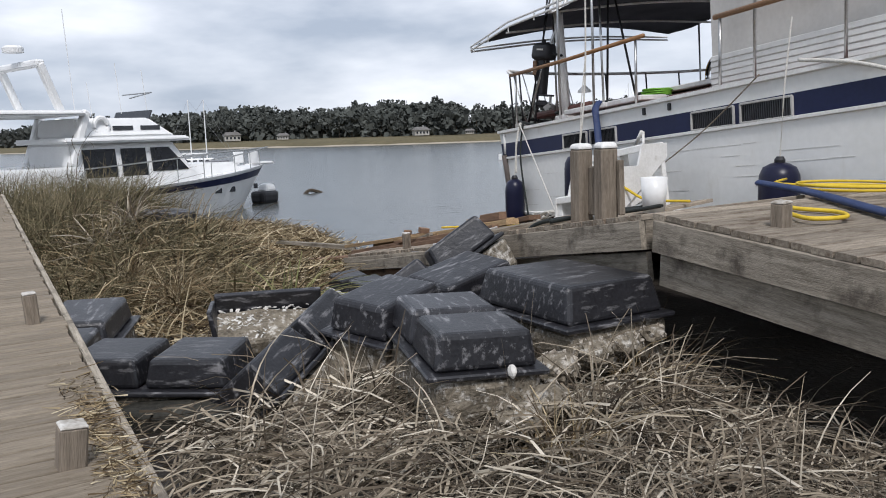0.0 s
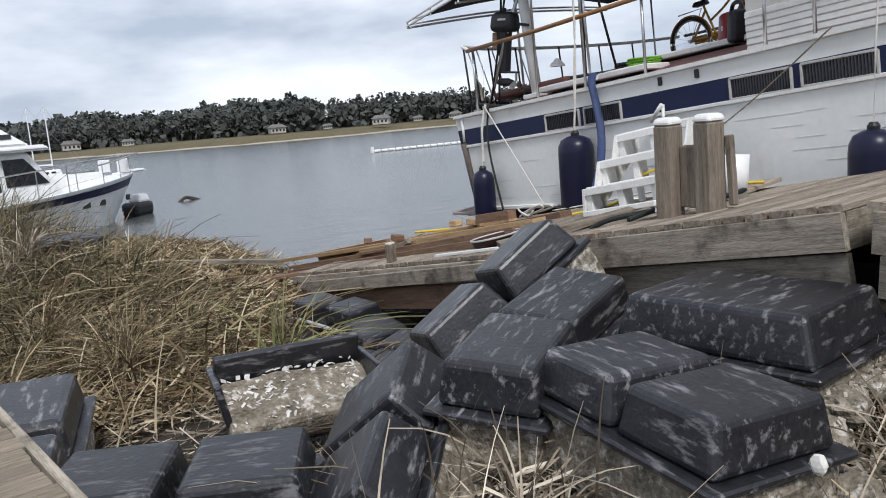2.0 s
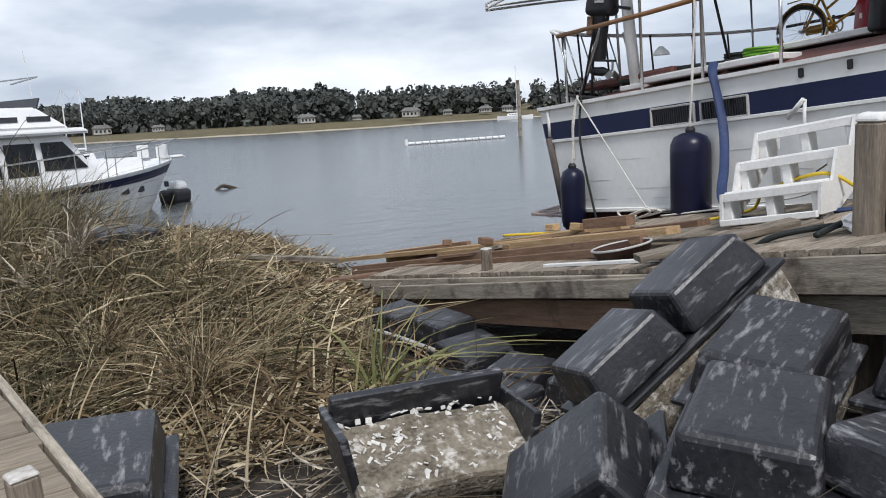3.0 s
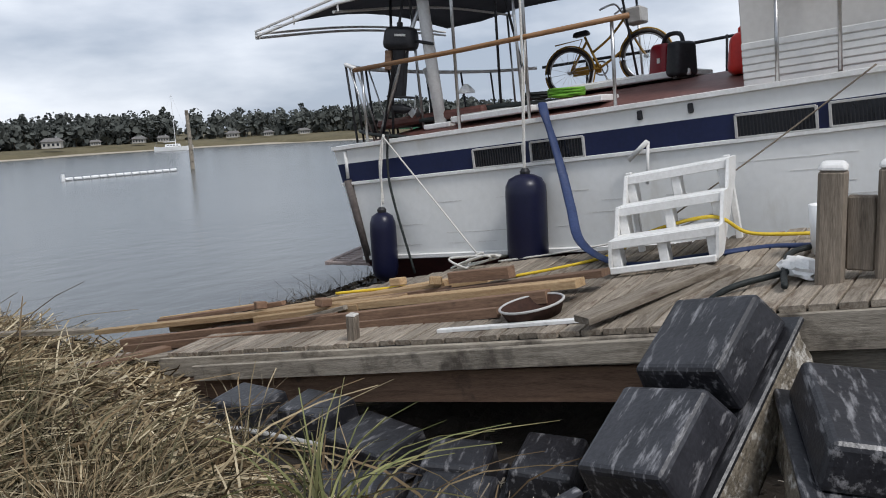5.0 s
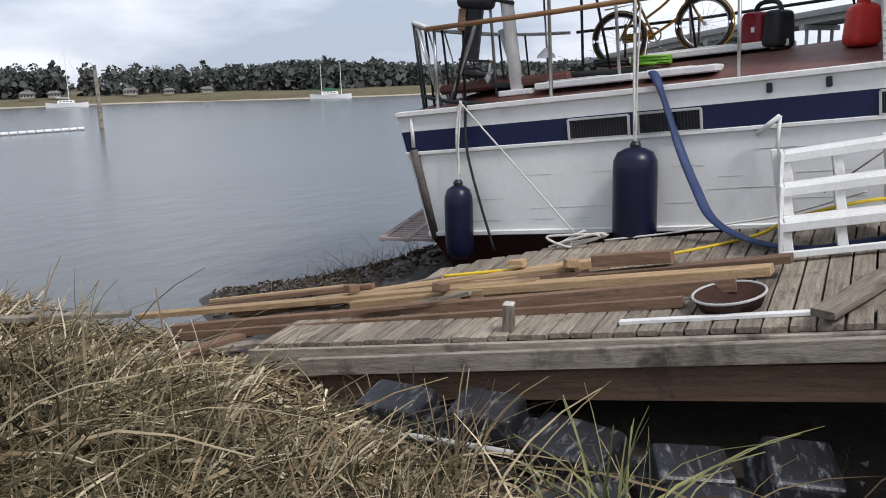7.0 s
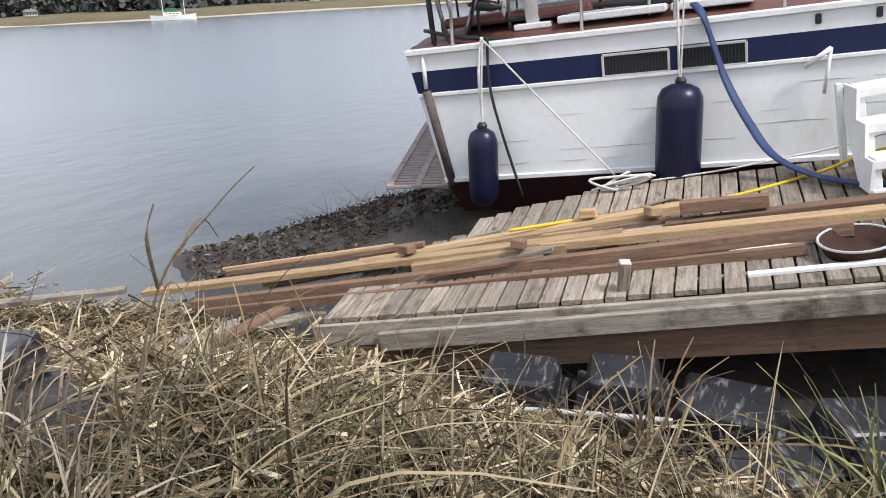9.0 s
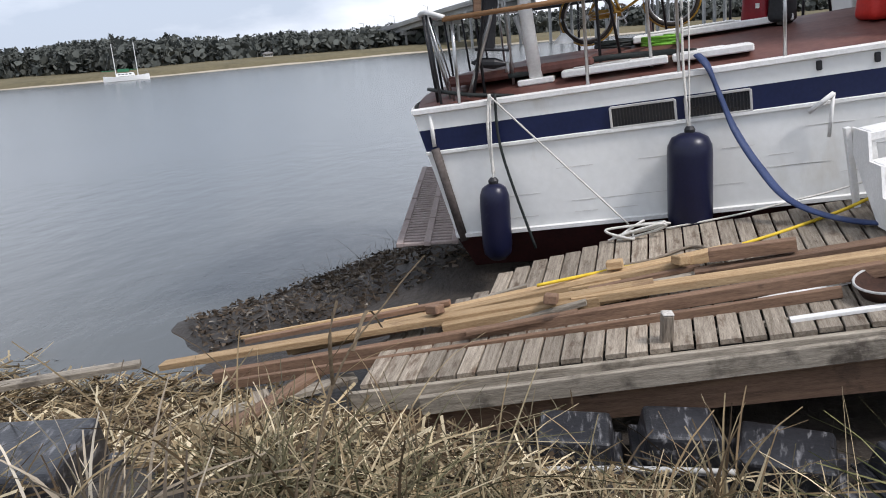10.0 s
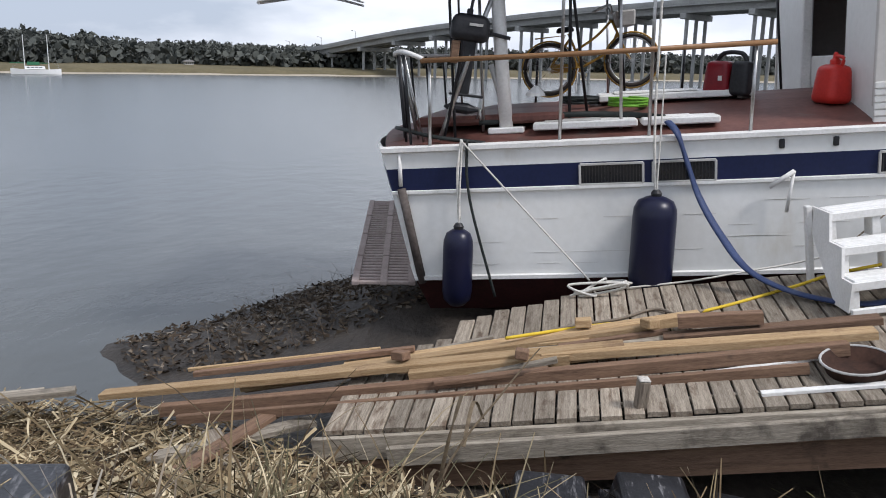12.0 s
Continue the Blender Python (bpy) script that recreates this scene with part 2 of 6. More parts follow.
def ground_z(x, y):
    d = shore_distance(x, y)
    if d < 0:
        z = max(-1.5, d * 0.25)
    else:
        z = min(0.1 * d + 0.02, 0.42 + 0.012 * min(d, 25))
    if d > -4:
        z += bump_at(x, y, 7.2, 7.5, 1.5, 1.5, 0.52)          # bank under the stern
        z += bump_at(x, y, 0.8, 8.2, 1.6, 2.5, 0.80)          # wrack mound
        z += bump_at(x, y, 2.3, 0.9, 1.5, 1.5, 0.22)
        z += bump_at(x, y, 3.1, 4.7, 0.8, 2.0, -0.24)         # hollow below the broken dock
        z += bump_at(x, y, 1.4, -1.4, 2.2, 1.8, 0.10)
        z += 0.05 * noise.noise(Vector((x * 0.7, y * 0.7, 0))) + 0.025 * noise.noise(Vector((x * 2.6, y * 2.6, 5)))
    return z


def build_ground():
    xs = sorted({*[round(-6 + 0.25 * i, 3) for i in range(0, 73)], -8, -11, -15, -20, -28, -40, -60, -100, -300, -900, 13, 15, 18, 22, 28, 36, 50, 80, 150, 400, 900})
    ys = sorted({*[round(-8 + 0.25 * i, 3) for i in range(0, 97)], -10, -13, -17, -22, -30, -50, -90, -300, -900, 17, 18.5, 20, 22, 24, 26, 28, 31, 35, 42, 55, 80, 150, 400, 900})
    bm = bmesh.new()
    grid = [[bm.verts.new((x, y, ground_z(x, y))) for x in xs] for y in ys]
    for j in range(len(ys) - 1):
        for i in range(len(xs) - 1):
            bm.faces.new((grid[j][i], grid[j][i + 1], grid[j + 1][i + 1], grid[j + 1][i]))
    ob = link_mesh("ground", bm, MUD, smooth=True)
    tagged(ob, "dark wet mud of a tidal river bank", "ground", kind="structure")
    bm = bmesh.new()
    vs = [bm.verts.new(p) for p in ((-3000, -3000, 0), (3000, -3000, 0), (3000, 3000, 0), (-3000, 3000, 0))]
    bm.faces.new(vs)
    tagged(link_mesh("water", bm, WATER), "calm grey tidal river under an overcast sky", "water", kind="structure")


build_ground()

# ---- docks ----
def deck_z(x, y):
    """Surface of the broken float dock, which slopes down towards the river."""
    return 1.29 - 0.152 * (y - 3.5) + 0.10 * (x - 3.4)


def plank_mesh(name, length, width, thick, mat, seed=0, wear=0.003):
    rnd = random.Random(seed)
    bm = bmesh.new()
    n = 4
    rings = []
    for i in range(n + 1):
        x = -length / 2 + length * i / n
        w = width / 2 - rnd.uniform(0, wear)
        off = rnd.uniform(-wear, wear) * 0.5
        b = 0.005
        rings.append([bm.verts.new((x, y + off, z)) for y, z in ((-w, -thick / 2), (w, -thick / 2), (w, thick / 2 - b), (w - b, thick / 2), (-w + b, thick / 2), (-w, thick / 2 - b))])
    for a, c in zip(rings, rings[1:]):
        for k in range(6):
            bm.faces.new((a[k], c[k], c[(k + 1) % 6], a[(k + 1) % 6]))
    bm.faces.new(rings[0])
    bm.faces.new(rings[-1][::-1])
    bm.normal_update()
    me = bpy.data.meshes.new(name)
    bm.to_mesh(me)
    bm.free()
    me.materials.append(mat)
    return me


def lay(name, me, m, parent=None, label=""):
    ob = new(name, me)
    if parent is not None:
        ob.parent = parent
    ob.matrix_basis = m
    if label:
        tagged(ob, label)
    return ob


def beam(name, a, b, w, h, mat, parent=None, label="", category="", seed=0, up=(0, 0, 1)):
    """A timber from a to b (middle of its section), w across and h high."""
    m, length = frame_from(a, b, up)
    ob = lay(name, plank_mesh(name, length, w, h, mat, seed), m, parent, label)
    if category:
        tagged(ob, category=category)
    return ob


def broken_dock():
    dock = thing("float_dock", pose(3.4, 3.5, 0), "storm-broken sloping float dock of weathered grey planks", "dock")
    inv = dock.matrix_basis.inverted()
    rnd = random.Random(3)
    y = 2.62
    k = 0
    while y < 7.76:
        inner = 5.72 - max(0, y - 5.9) * 0.4 if y < 6.9 else (5.0 - (y - 6.9) * 0.7 if y < 7.4 else 4.3)
        outer = 3.44
        length = inner - outer + rnd.uniform(-0.03, 0.03)
        if length > 0.5:
            a = Vector((outer + rnd.uniform(-0.025, 0.02), y, 0))
            b = Vector((outer + length, y + 0.02, 0))
            a.z, b.z = deck_z(a.x, a.y) - 0.018 + rnd.uniform(-0.004, 0.004), deck_z(b.x, b.y) - 0.018
            m, _ = frame_from(a, b, (-0.10, 0.152, 1))
            lay("plank", plank_mesh("plank", length, 0.138, 0.036, WOOD_DECK, k, 0.004), inv @ m, dock)
        y += 0.147
        k += 1
    def on(x, y, dz):
        return (x, y, deck_z(x, y) + dz)
    beam("rim_beam", inv @ Vector(on(3.42, 2.75, -0.12)), inv @ Vector(on(3.42, 7.75, -0.12)), 0.05, 0.17, WOOD_GREY, dock)
    beam("outer_beam", inv @ Vector(on(3.355, 2.85, -0.10)), inv @ Vector(on(3.355, 7.2, -0.16)), 0.06, 0.13, WOOD_GREY, dock)
    beam("lower_beam", inv @ Vector(on(3.43, 2.85, -0.33)), inv @ Vector(on(3.43, 7.6, -0.33)), 0.06, 0.22, WOOD_BROWN, dock, "rust-brown wet lower beam")
    beam("joist", inv @ Vector(on(4.4, 2.7, -0.13)), inv @ Vector(on(4.4, 7.2, -0.13)), 0.06, 0.18, WOOD_BROWN, dock)
    beam("joist", inv @ Vector(on(5.3, 2.7, -0.13)), inv @ Vector(on(5.3, 6.2, -0.13)), 0.06, 0.18, WOOD_BROWN, dock)
    beam("end_beam", inv @ Vector(on(3.46, 7.6, -0.12)), inv @ Vector(on(4.3, 7.6, -0.12)), 0.05, 0.17, WOOD_GREY, dock)
    return dock


broken_dock()


def fixed_dock(name, x0, x1, y0, y1, z_at, pitch, label, rows_along_x=True, fascia=0.2):
    dock = thing(name, pose(0, 0, 0), label, "dock")
    rnd = random.Random(7)
    y = y0 + pitch / 2
    k = 0
    while y < y1:
        a = Vector((x0 + rnd.uniform(-0.012, 0.008), y, 0))
        b = Vector((x1, y, 0))
        a.z, b.z = z_at(a.x, y) - 0.018 + rnd.uniform(-0.003, 0.003), z_at(b.x, y) - 0.018
        m, length = frame_from(a, b, (0, z_at(x0, y - 0.5) - z_at(x0, y + 0.5), 1))
        lay("plank", plank_mesh("plank", length, pitch - 0.011, 0.036, WOOD_DECK, k), m, dock)
        y += pitch
        k += 1
    beam("fascia", (x0 + 0.0, y0, z_at(x0, y0) - 0.04 - fascia / 2), (x0 + 0.0, y1, z_at(x0, y1) - 0.04 - fascia / 2), 0.05, fascia, WOOD_GREY, dock)
    beam("lower_fascia", (x0 + 0.06, y0, z_at(x0, y0) - 0.06 - fascia * 1.5), (x0 + 0.06, y1, z_at(x0, y1) - 0.06 - fascia * 1.5), 0.05, fascia, WOOD_GREY, dock)
    for yy in (y0 + 0.03, y1 - 0.03):
        beam("end_board", (x0 + 0.03, yy, z_at(x0, yy) - 0.14), (x1, yy, z_at(x1, yy) - 0.14), 0.05, fascia, WOOD_GREY, dock)
    return dock


def mid_z(x, y):
    return 1.81 - 0.155 * (y - 0.68) + 0.03 * (x - 3.4)


def near_z(x, y):
    return 1.83 + 0.055 * (y - 0.5) + 0.01 * (x - 3.4)


fixed_dock("pile_dock", 3.4, 5.75, 0.66, 3.0, mid_z, 0.146, "grey plank dock section between pilings, heavy rim boards")
fixed_dock("near_dock", 3.38, 5.85, -5.0, 0.50, near_z, 0.146, "weathered plank dock with a thick rim beam", fascia=0.21)


def walk_z(y):
    return 1.10 + 0.048 * (y + 0.5)


def walkway():
    dock = thing("walkway", pose(0, 0, 0), "pale grey plank walkway beside the marsh", "walkway")
    rnd = random.Random(11)
    y, k = -7.0, 0
    while y < 11:
        ex = 0.02 - 0.115 * y
        a = Vector((ex + rnd.uniform(-0.015, 0.01), y, walk_z(y) - 0.02))
        b = Vector((ex - 2.2, y - 0.28, walk_z(y) - 0.02))
        m, length = frame_from(a, b, (0, -0.048, 1))
        lay("plank", plank_mesh("plank", length, 0.139, 0.036, WOOD_PALE, k), m, dock)
        y += 0.147
        k += 1
    beam("rim_beam", (0.02 + 0.115 * 7 + 0.03, -7, walk_z(-7) - 0.10), (0.02 - 0.115 * 11 + 0.03, 11, walk_z(11) - 0.10), 0.045, 0.2, WOOD_GREY, dock)


walkway()


# ---- moored boat ----
BOAT = Matrix.Translation((6.1, 7.6, 1.95)) @ Matrix(((0, 1, 0, 0), (-math.cos(radians(4.3)), 0, math.sin(radians(4.3)), 0), (math.sin(radians(4.3)), 0, math.cos(radians(4.3)), 0), (0, 0, 0, 1)))
BEAM, LENGTH = 4.3, 13.0


def hull_inset(s):
    """How far the side lies inboard at s metres from the stern (fine bow)."""
    k = max(0.0, (s - 8.0) / (LENGTH - 8.0))
    return 0.0 + BEAM / 2 * k * k


def hull_strip(profile, name, mat, parent, s0=0.0, label=""):
    """One band of the hull all round: profile is (out, z) pairs; runs up one side, round the stern and back."""
    bm = bmesh.new()
    stations = [s0 + (LENGTH - s0) * i / 26 for i in range(27)]
    for sgn in (0, 1):
        rings = []
        for s in stations:
            ring = []
            for out, z in profile:
                rake = -0.2 * (z + 0.85) if s <= s0 else 0.0
                y = hull_inset(s) - out
                if sgn:
                    y = BEAM - y
                ring.append(bm.verts.new((s + rake * (1 if s == s0 else 0), y, z + 0.0012 * s * s)))
            rings.append(ring)
        for a, c in zip(rings, rings[1:]):
            for k in range(len(profile) - 1):
                f = (a[k], a[k + 1], c[k + 1], c[k])
                bm.faces.new(f if sgn else f[::-1])
        if sgn == 0:
            left = rings[0]
        else:
            right = rings[0]
    # transom, bulging aft
    prev = left
    n = 8
    for i in range(1, n + 1):
        t = i / n
        ring = right if i == n else []
        if i < n:
            for a, c in zip(left, right):
                p = a.co.lerp(c.co, t)
                p.x -= 0.34 * (1 - (2 * t - 1) ** 2)
                ring.append(bm.verts.new(p))
        for k in range(len(profile) - 1):
            bm.faces.new((prev[k], prev[k + 1], ring[k + 1], ring[k]))
        prev = ring
    return part(name, bm, mat, parent, label)


def moored_boat():
    boat = thing("motor_cruiser", BOAT, "old white wooden motor cruiser with navy stripe, aground beside the dock", "boat")
    hull_strip([(-1.2, -1.7), (-0.3, -1.25), (-0.03, -0.90), (0.0, -0.86)], "bottom", RED_BOTTOM, boat, label="dull red antifouled bottom")
    hull_strip([(0.0, -0.862), (0.0, 0.02)], "topside", HULL_WHITE, boat)
    hull_strip([(0.003, 0.02), (0.003, 0.245)], "stripe", NAVY, boat, label="navy blue stripe")
    hull_strip([(0.0, 0.245), (0.0, 0.43)], "sheer_band", HULL_WHITE, boat)
    hull_strip([(0.0, -0.875), (0.03, -0.865), (0.03, -0.83), (0.0, -0.82)], "chine_rail", TRIM_WHITE, boat)
    hull_strip([(0.002, -0.005), (0.028, 0.0), (0.028, 0.028), (0.002, 0.034)], "rub_rail", TRIM_WHITE, boat)
    hull_strip([(0.0, 0.40), (0.04, 0.41), (0.04, 0.45), (-0.10, 0.46), (-0.10, 0.43)], "cap_rail", TRIM_WHITE, boat)
    bm = bmesh.new()
    st = [LENGTH * i / 20 for i in range(21)]
    pv = None
    for s in st:
        row = [bm.verts.new((s - ((0.22 + 0.30 * (1 - (2 * k / 10 - 1) ** 2)) if s == 0 else 0), hull_inset(s) + 0.09 + (BEAM - 2 * hull_inset(s) - 0.18) * k / 10, 0.43 + 0.0012 * s * s + 0.30 * math.sin(math.pi * k / 10) * min(1, 0.35 + s))) for k in range(11)]
        if pv:
            for k in range(10):
                bm.faces.new((pv[k], row[k], row[k + 1], pv[k + 1]))
        pv = row
    part("deck", bm, DECK_RED, boat, "reddish brown painted deck")
    return boat


boat = moored_boat()


# ---- float drums ----
def float_drum(m, lx, ly, h, label, humps=1, group="dock floats", crust=True):
    """Black moulded float: tapered humps over a flanged base with oyster growth below."""
    ob = thing("dock_float", m, label, "dock float", group)
    gap = 0.03
    hx = (lx - gap * (humps - 1)) / humps
    for i in range(humps):
        bm = bmesh.new()
        cx = -lx / 2 + hx / 2 + i * (hx + gap)
        box(bm, hx, ly, h, Matrix.Translation((cx, 0, -h / 2)), 0.034, (0.88, 0.88), 3)
        part("hump", bm, BLACK_PLASTIC, ob)
    bm = bmesh.new()
    box(bm, lx + 0.10, ly + 0.10, 0.035, Matrix.Translation((0, 0, -h - 0.017)), 0.01)
    part("flange", bm, BLACK_PLASTIC, ob)
    if crust:
        bm = bmesh.new()
        box(bm, lx + 0.02, ly + 0.02, 0.30, Matrix.Translation((0, 0, -h - 0.185)), 0.05, (1.02, 1.02), 2)
        bmesh.ops.subdivide_edges(bm, edges=bm.edges[:], cuts=3, use_grid_fill=True)
        for v in bm.verts:
            q = m @ v.co
            v.co += v.normal * 0 + Vector((noise.noise(q * 9), noise.noise(q * 9 + Vector((7, 0, 0))), noise.noise(q * 9 + Vector((0, 9, 0))))) * 0.03
        part("crust", bm, OYSTER, ob, "barnacle and oyster crust")
    return ob


def drum_from(c0, c1, c2, c3, z, h, label, tilt=(0, 0), humps=1):
    """Corners of the top face in plan."""
    p = [Vector((a, b, 0)) for a, b in (c0, c1, c2, c3)]
    mid = sum(p, Vector()) / 4
    ux = ((p[1] - p[0]) + (p[2] - p[3])) / 2
    uy = ((p[3] - p[0]) + (p[2] - p[1])) / 2
    yaw = math.degrees(math.atan2(ux.y, ux.x))
    return float_drum(pose(mid.x, mid.y, z, tilt[0], tilt[1], yaw), ux.length / 0.88, uy.length / 0.88, h, label, humps)


float_drum(pose(1.955, 0.53, 1.35, 2, -2, 82.5), 1.08, 0.60, 0.21, "black twin dock float with pale scuffs across its tops", 2)
float_drum(pose(1.785, 1.34, 1.36, 4.5, -8, 30), 0.66, 0.50, 0.22, "black plastic dock float, tilted among others")
float_drum(pose(2.56, 1.84, 1.37, 6, -10, 20), 0.78, 0.52, 0.21, "black plastic dock float under the dock edge")
drum_from((2.74, 1.32), (3.34, 1.36), (3.22, 0.50), (2.42, 0.38), 1.44, 0.24, "large black dock float with scratched top")
float_drum(pose(0.34, 1.875, 1.03, 2, 0, -29), 1.14, 0.62, 0.19, "black twin dock float lying in the reeds beside the walkway", 2)
float_drum(pose(-0.24, 2.73, 1.08, 0, -3, 74.8), 1.80, 0.56, 0.20, "long black dock float against the walkway's edge", 2)


# ---- far bank ----
MARSH = material("marsh_grass", (0.085, 0.073, 0.04), (0.15, 0.125, 0.07), 0.12, 0.95, 0.4, 1.2, (1, 1, 1), bump_distance=0.3)
SAND = material("sand_flat", (0.30, 0.26, 0.20), (0.40, 0.35, 0.28), 0.2, 0.95, 0.2, 3)
# leaf green lifted towards grey: river haze is put into this colour
LEAVES_HAZED = material("hazed_foliage", (0.066, 0.072, 0.066), (0.098, 0.104, 0.092), 0.05, 0.95, 0.0, 0.4, island=0.12)
BARK = material("bark", (0.04, 0.03, 0.022), (0.10, 0.08, 0.06), 2, 0.95, 0.6, 12)
CONCRETE = material("bridge_concrete", (0.27, 0.27, 0.26), (0.40, 0.40, 0.385), 0.3, 0.9, 0.3, 3)
ROOF = material("roof_shingle", (0.10, 0.095, 0.09), (0.20, 0.19, 0.18), 2, 0.9, 0.4, 14)
WALL_PAINT = material("house_paint", (0.36, 0.34, 0.30), (0.50, 0.48, 0.44), 1, 0.8, 0.1, 12)

FAR = [(-60, 330), (-10, 250), (20, 210), (39, 182), (56, 156), (75, 146), (95, 150), (114, 144), (122, 130), (126, 110), (130, 96), (143, 86), (155, 70), (170, 50), (188, 20), (215, -40), (260, -140), (330, -300)]


def far_line(step):
    pts = curve_points([(x, y, 0) for x, y in FAR], 12)
    out, acc = [], 0.0
    for a, b in zip(pts, pts[1:]):
        length = (b - a).length
        d = (b - a) / length
        n = Vector((-d.y, d.x, 0))        # inland
        t = -acc
        while t + step <= length + 1e-6:
            t += step
            out.append((a + d * t, n))
        acc = length - t
    return out


def far_bank():
    rows = far_line(6.0)
    for name, mat, prof, label in (("sand_flat", SAND, [(-2, -0.3), (0, 0.02), (4.0, 0.4)], "pale sandy edge of the far bank"),
                                   ("salt_marsh", MARSH, [(2.2, 0.15), (4.0, 0.9), (12, 1.35), (26, 1.7), (60, 2.3), (700, 7.0)], "dry tan salt marsh along the far bank")):
        bm = bmesh.new()
        pv = None
        for p, n in rows:
            r = []
            for d, z in prof:
                q = p + n * (d + (noise.noise(p * 0.06) * 2.2 if 0 < d < 30 else 0))
                r.append(bm.verts.new((q.x, q.y, z + 0.18 * noise.noise(q * 0.2) * (d > 3))))
            if pv:
                for k in range(len(prof) - 1):
                    bm.faces.new((pv[k], r[k], r[k + 1], pv[k + 1]))
            pv = r
        bmesh.ops.recalc_face_normals(bm, faces=bm.faces)
        tagged(link_mesh(name, bm, mat, smooth=True), label, "bank", kind="structure")


far_bank()


def quad_cloud(name, centres, sizes, mat, rnd, label, category):
    """Many small randomly turned leaf clumps in one mesh."""
    n = len(centres)
    c = np.array(centres, float)
    s = np.array(sizes, float)[:, None]
    u = rnd.normal(size=(n, 3))
    u /= np.linalg.norm(u, axis=1)[:, None]
    w = np.cross(u, rnd.normal(size=(n, 3)))
    w /= np.linalg.norm(w, axis=1)[:, None]
    v = np.empty((n, 5, 3))
    v[:, 0] = c - u * s - w * s * 0.6
    v[:, 1] = c + u * s * 0.8 - w * s
    v[:, 2] = c + u * s * 1.1 + w * s * 0.5
    v[:, 3] = c + w * s * 1.1
    v[:, 4] = c - u * s + w * s * 0.4
    idx = np.arange(n * 5).reshape(n, 5)
    me = bpy.data.meshes.new(name)
    me.from_pydata(v.reshape(-1, 3).tolist(), [], idx.tolist())
    me.materials.append(mat)
    return tagged(new(name, me), label, category, kind="stuff")


def far_woods():
    rnd = np.random.default_rng(5)
    cs, ss = [], []
    trunks = bmesh.new()
    for p, n in far_line(1.6):
        if p.x < -45 or p.y < -150:
            continue
        az = math.degrees(math.atan2(p.x, p.y - 2))
        base = 9.6 if az < 12 else max(6.0, 9.6 - (az - 12) * 0.068)
        big = 0.9 + 0.22 * noise.noise(Vector((p.x * 0.05, p.y * 0.05, 3)))
        for row in range(4):
            q = p + n * (25 + 6 * row + rnd.uniform(-3, 3) + 6 * noise.noise(p * 0.03))
            h = base * big * (0.70 + 0.10 * row) * rnd.uniform(0.9, 1.08)
            pine = rnd.random() < 0.12
            g = 1.7
            tube(trunks, [(q.x, q.y, g), (q.x + rnd.uniform(-.2, .2), q.y, g + h * 0.6)], [0.16, 0.07], 4)
            for i in range(34):
                a, rr = rnd.uniform(0, 6.283), rnd.uniform(0, 2.4)
                cs.append((q.x + rr * math.cos(a), q.y + rr * math.sin(a), g + rnd.uniform(0, 0.88) * h))
                ss.append(rnd.uniform(0.45, 0.85))
            for i in range(84):
                t = rnd.random()
                if pine:
                    z, r = g + h * (0.5 + 0.6 * t), h * 0.17 * (1.15 - t) + 0.3
                else:
                    z, r = g + h * (0.30 + 0.70 * t), h * 0.36 * math.sqrt(max(0.05, 1 - (1.7 * t - 0.75) ** 2))
                a = rnd.uniform(0, 6.283)
                rr = r * math.sqrt(rnd.random())
                cs.append((q.x + rr * math.cos(a), q.y + rr * math.sin(a), z))
                ss.append(rnd.uniform(0.16, 0.38) * h / 7)
    quad_cloud("far_woods", cs, ss, LEAVES_HAZED, rnd, "dark green mixed woods along the far bank", "woods")
    tagged(link_mesh("far_trunks", trunks, BARK), "dark trunks of the far woods", "woods", kind="stuff")


far_woods()


def house(az, dist, width, face=0.0):
    x, y = math.sin(radians(az)) * dist, math.cos(radians(az)) * dist - 1
    m = pose(x, y, 1.7, 0, 0, -az + face)
    ob = thing("house", m, "pale riverside house with a grey gabled roof", "house", "far houses")
    w, d, h = width, width * 0.7, width * 0.36
    bm = bmesh.new()
    box(bm, w, d, h, Matrix.Translation((0, 0, h / 2)))
    part("wall", bm, WALL_PAINT, ob)
    bm = bmesh.new()
    e = 0.3
    rise = width * 0.22
    vs = [bm.verts.new(p) for p in ((-w / 2 - e, -d / 2 - e, h), (w / 2 + e, -d / 2 - e, h), (w / 2 + e, d / 2 + e, h), (-w / 2 - e, d / 2 + e, h), (-w / 2 + w * 0.12, 0, h + rise), (w / 2 - w * 0.12, 0, h + rise))]
    for f in ((0, 1, 5, 4), (2, 3, 4, 5), (1, 2, 5), (3, 0, 4), (3, 2, 1, 0)):
        bm.faces.new([vs[k] for k in f])
    part("roof", bm, ROOF, ob)
    for i in range(4):
        bm = bmesh.new()
        box(bm, w * 0.12, 0.08, h * 0.42, Matrix.Translation((-w * 0.36 + i * w * 0.24, -d / 2 - 0.02, h * 0.52)))
        part("window", bm, GLASS_DARK, ob)
    bm = bmesh.new()
    box(bm, w * 0.08, w * 0.08, rise * 1.2, Matrix.Translation((w * 0.2, 0.4, h + rise * 0.8)))
    part("chimney", bm, CONCRETE, ob)
    return ob


for az, dist, w in ((9.6, 222, 5.6), (13.0, 205, 3.6), (22.5, 178, 4.4), (29.6, 180, 4.8), (34.7, 190, 3.4), (25.9, 182, 2.6), (32.1, 192, 2.8), (36.2, 194, 3.2), (40.6, 197, 3.6), (42.9, 194, 2.8), (45.2, 188, 3.0), (62.2, 185, 2.4)):
    house(az, dist, w * 0.72, (az * 7) % 40 - 20)


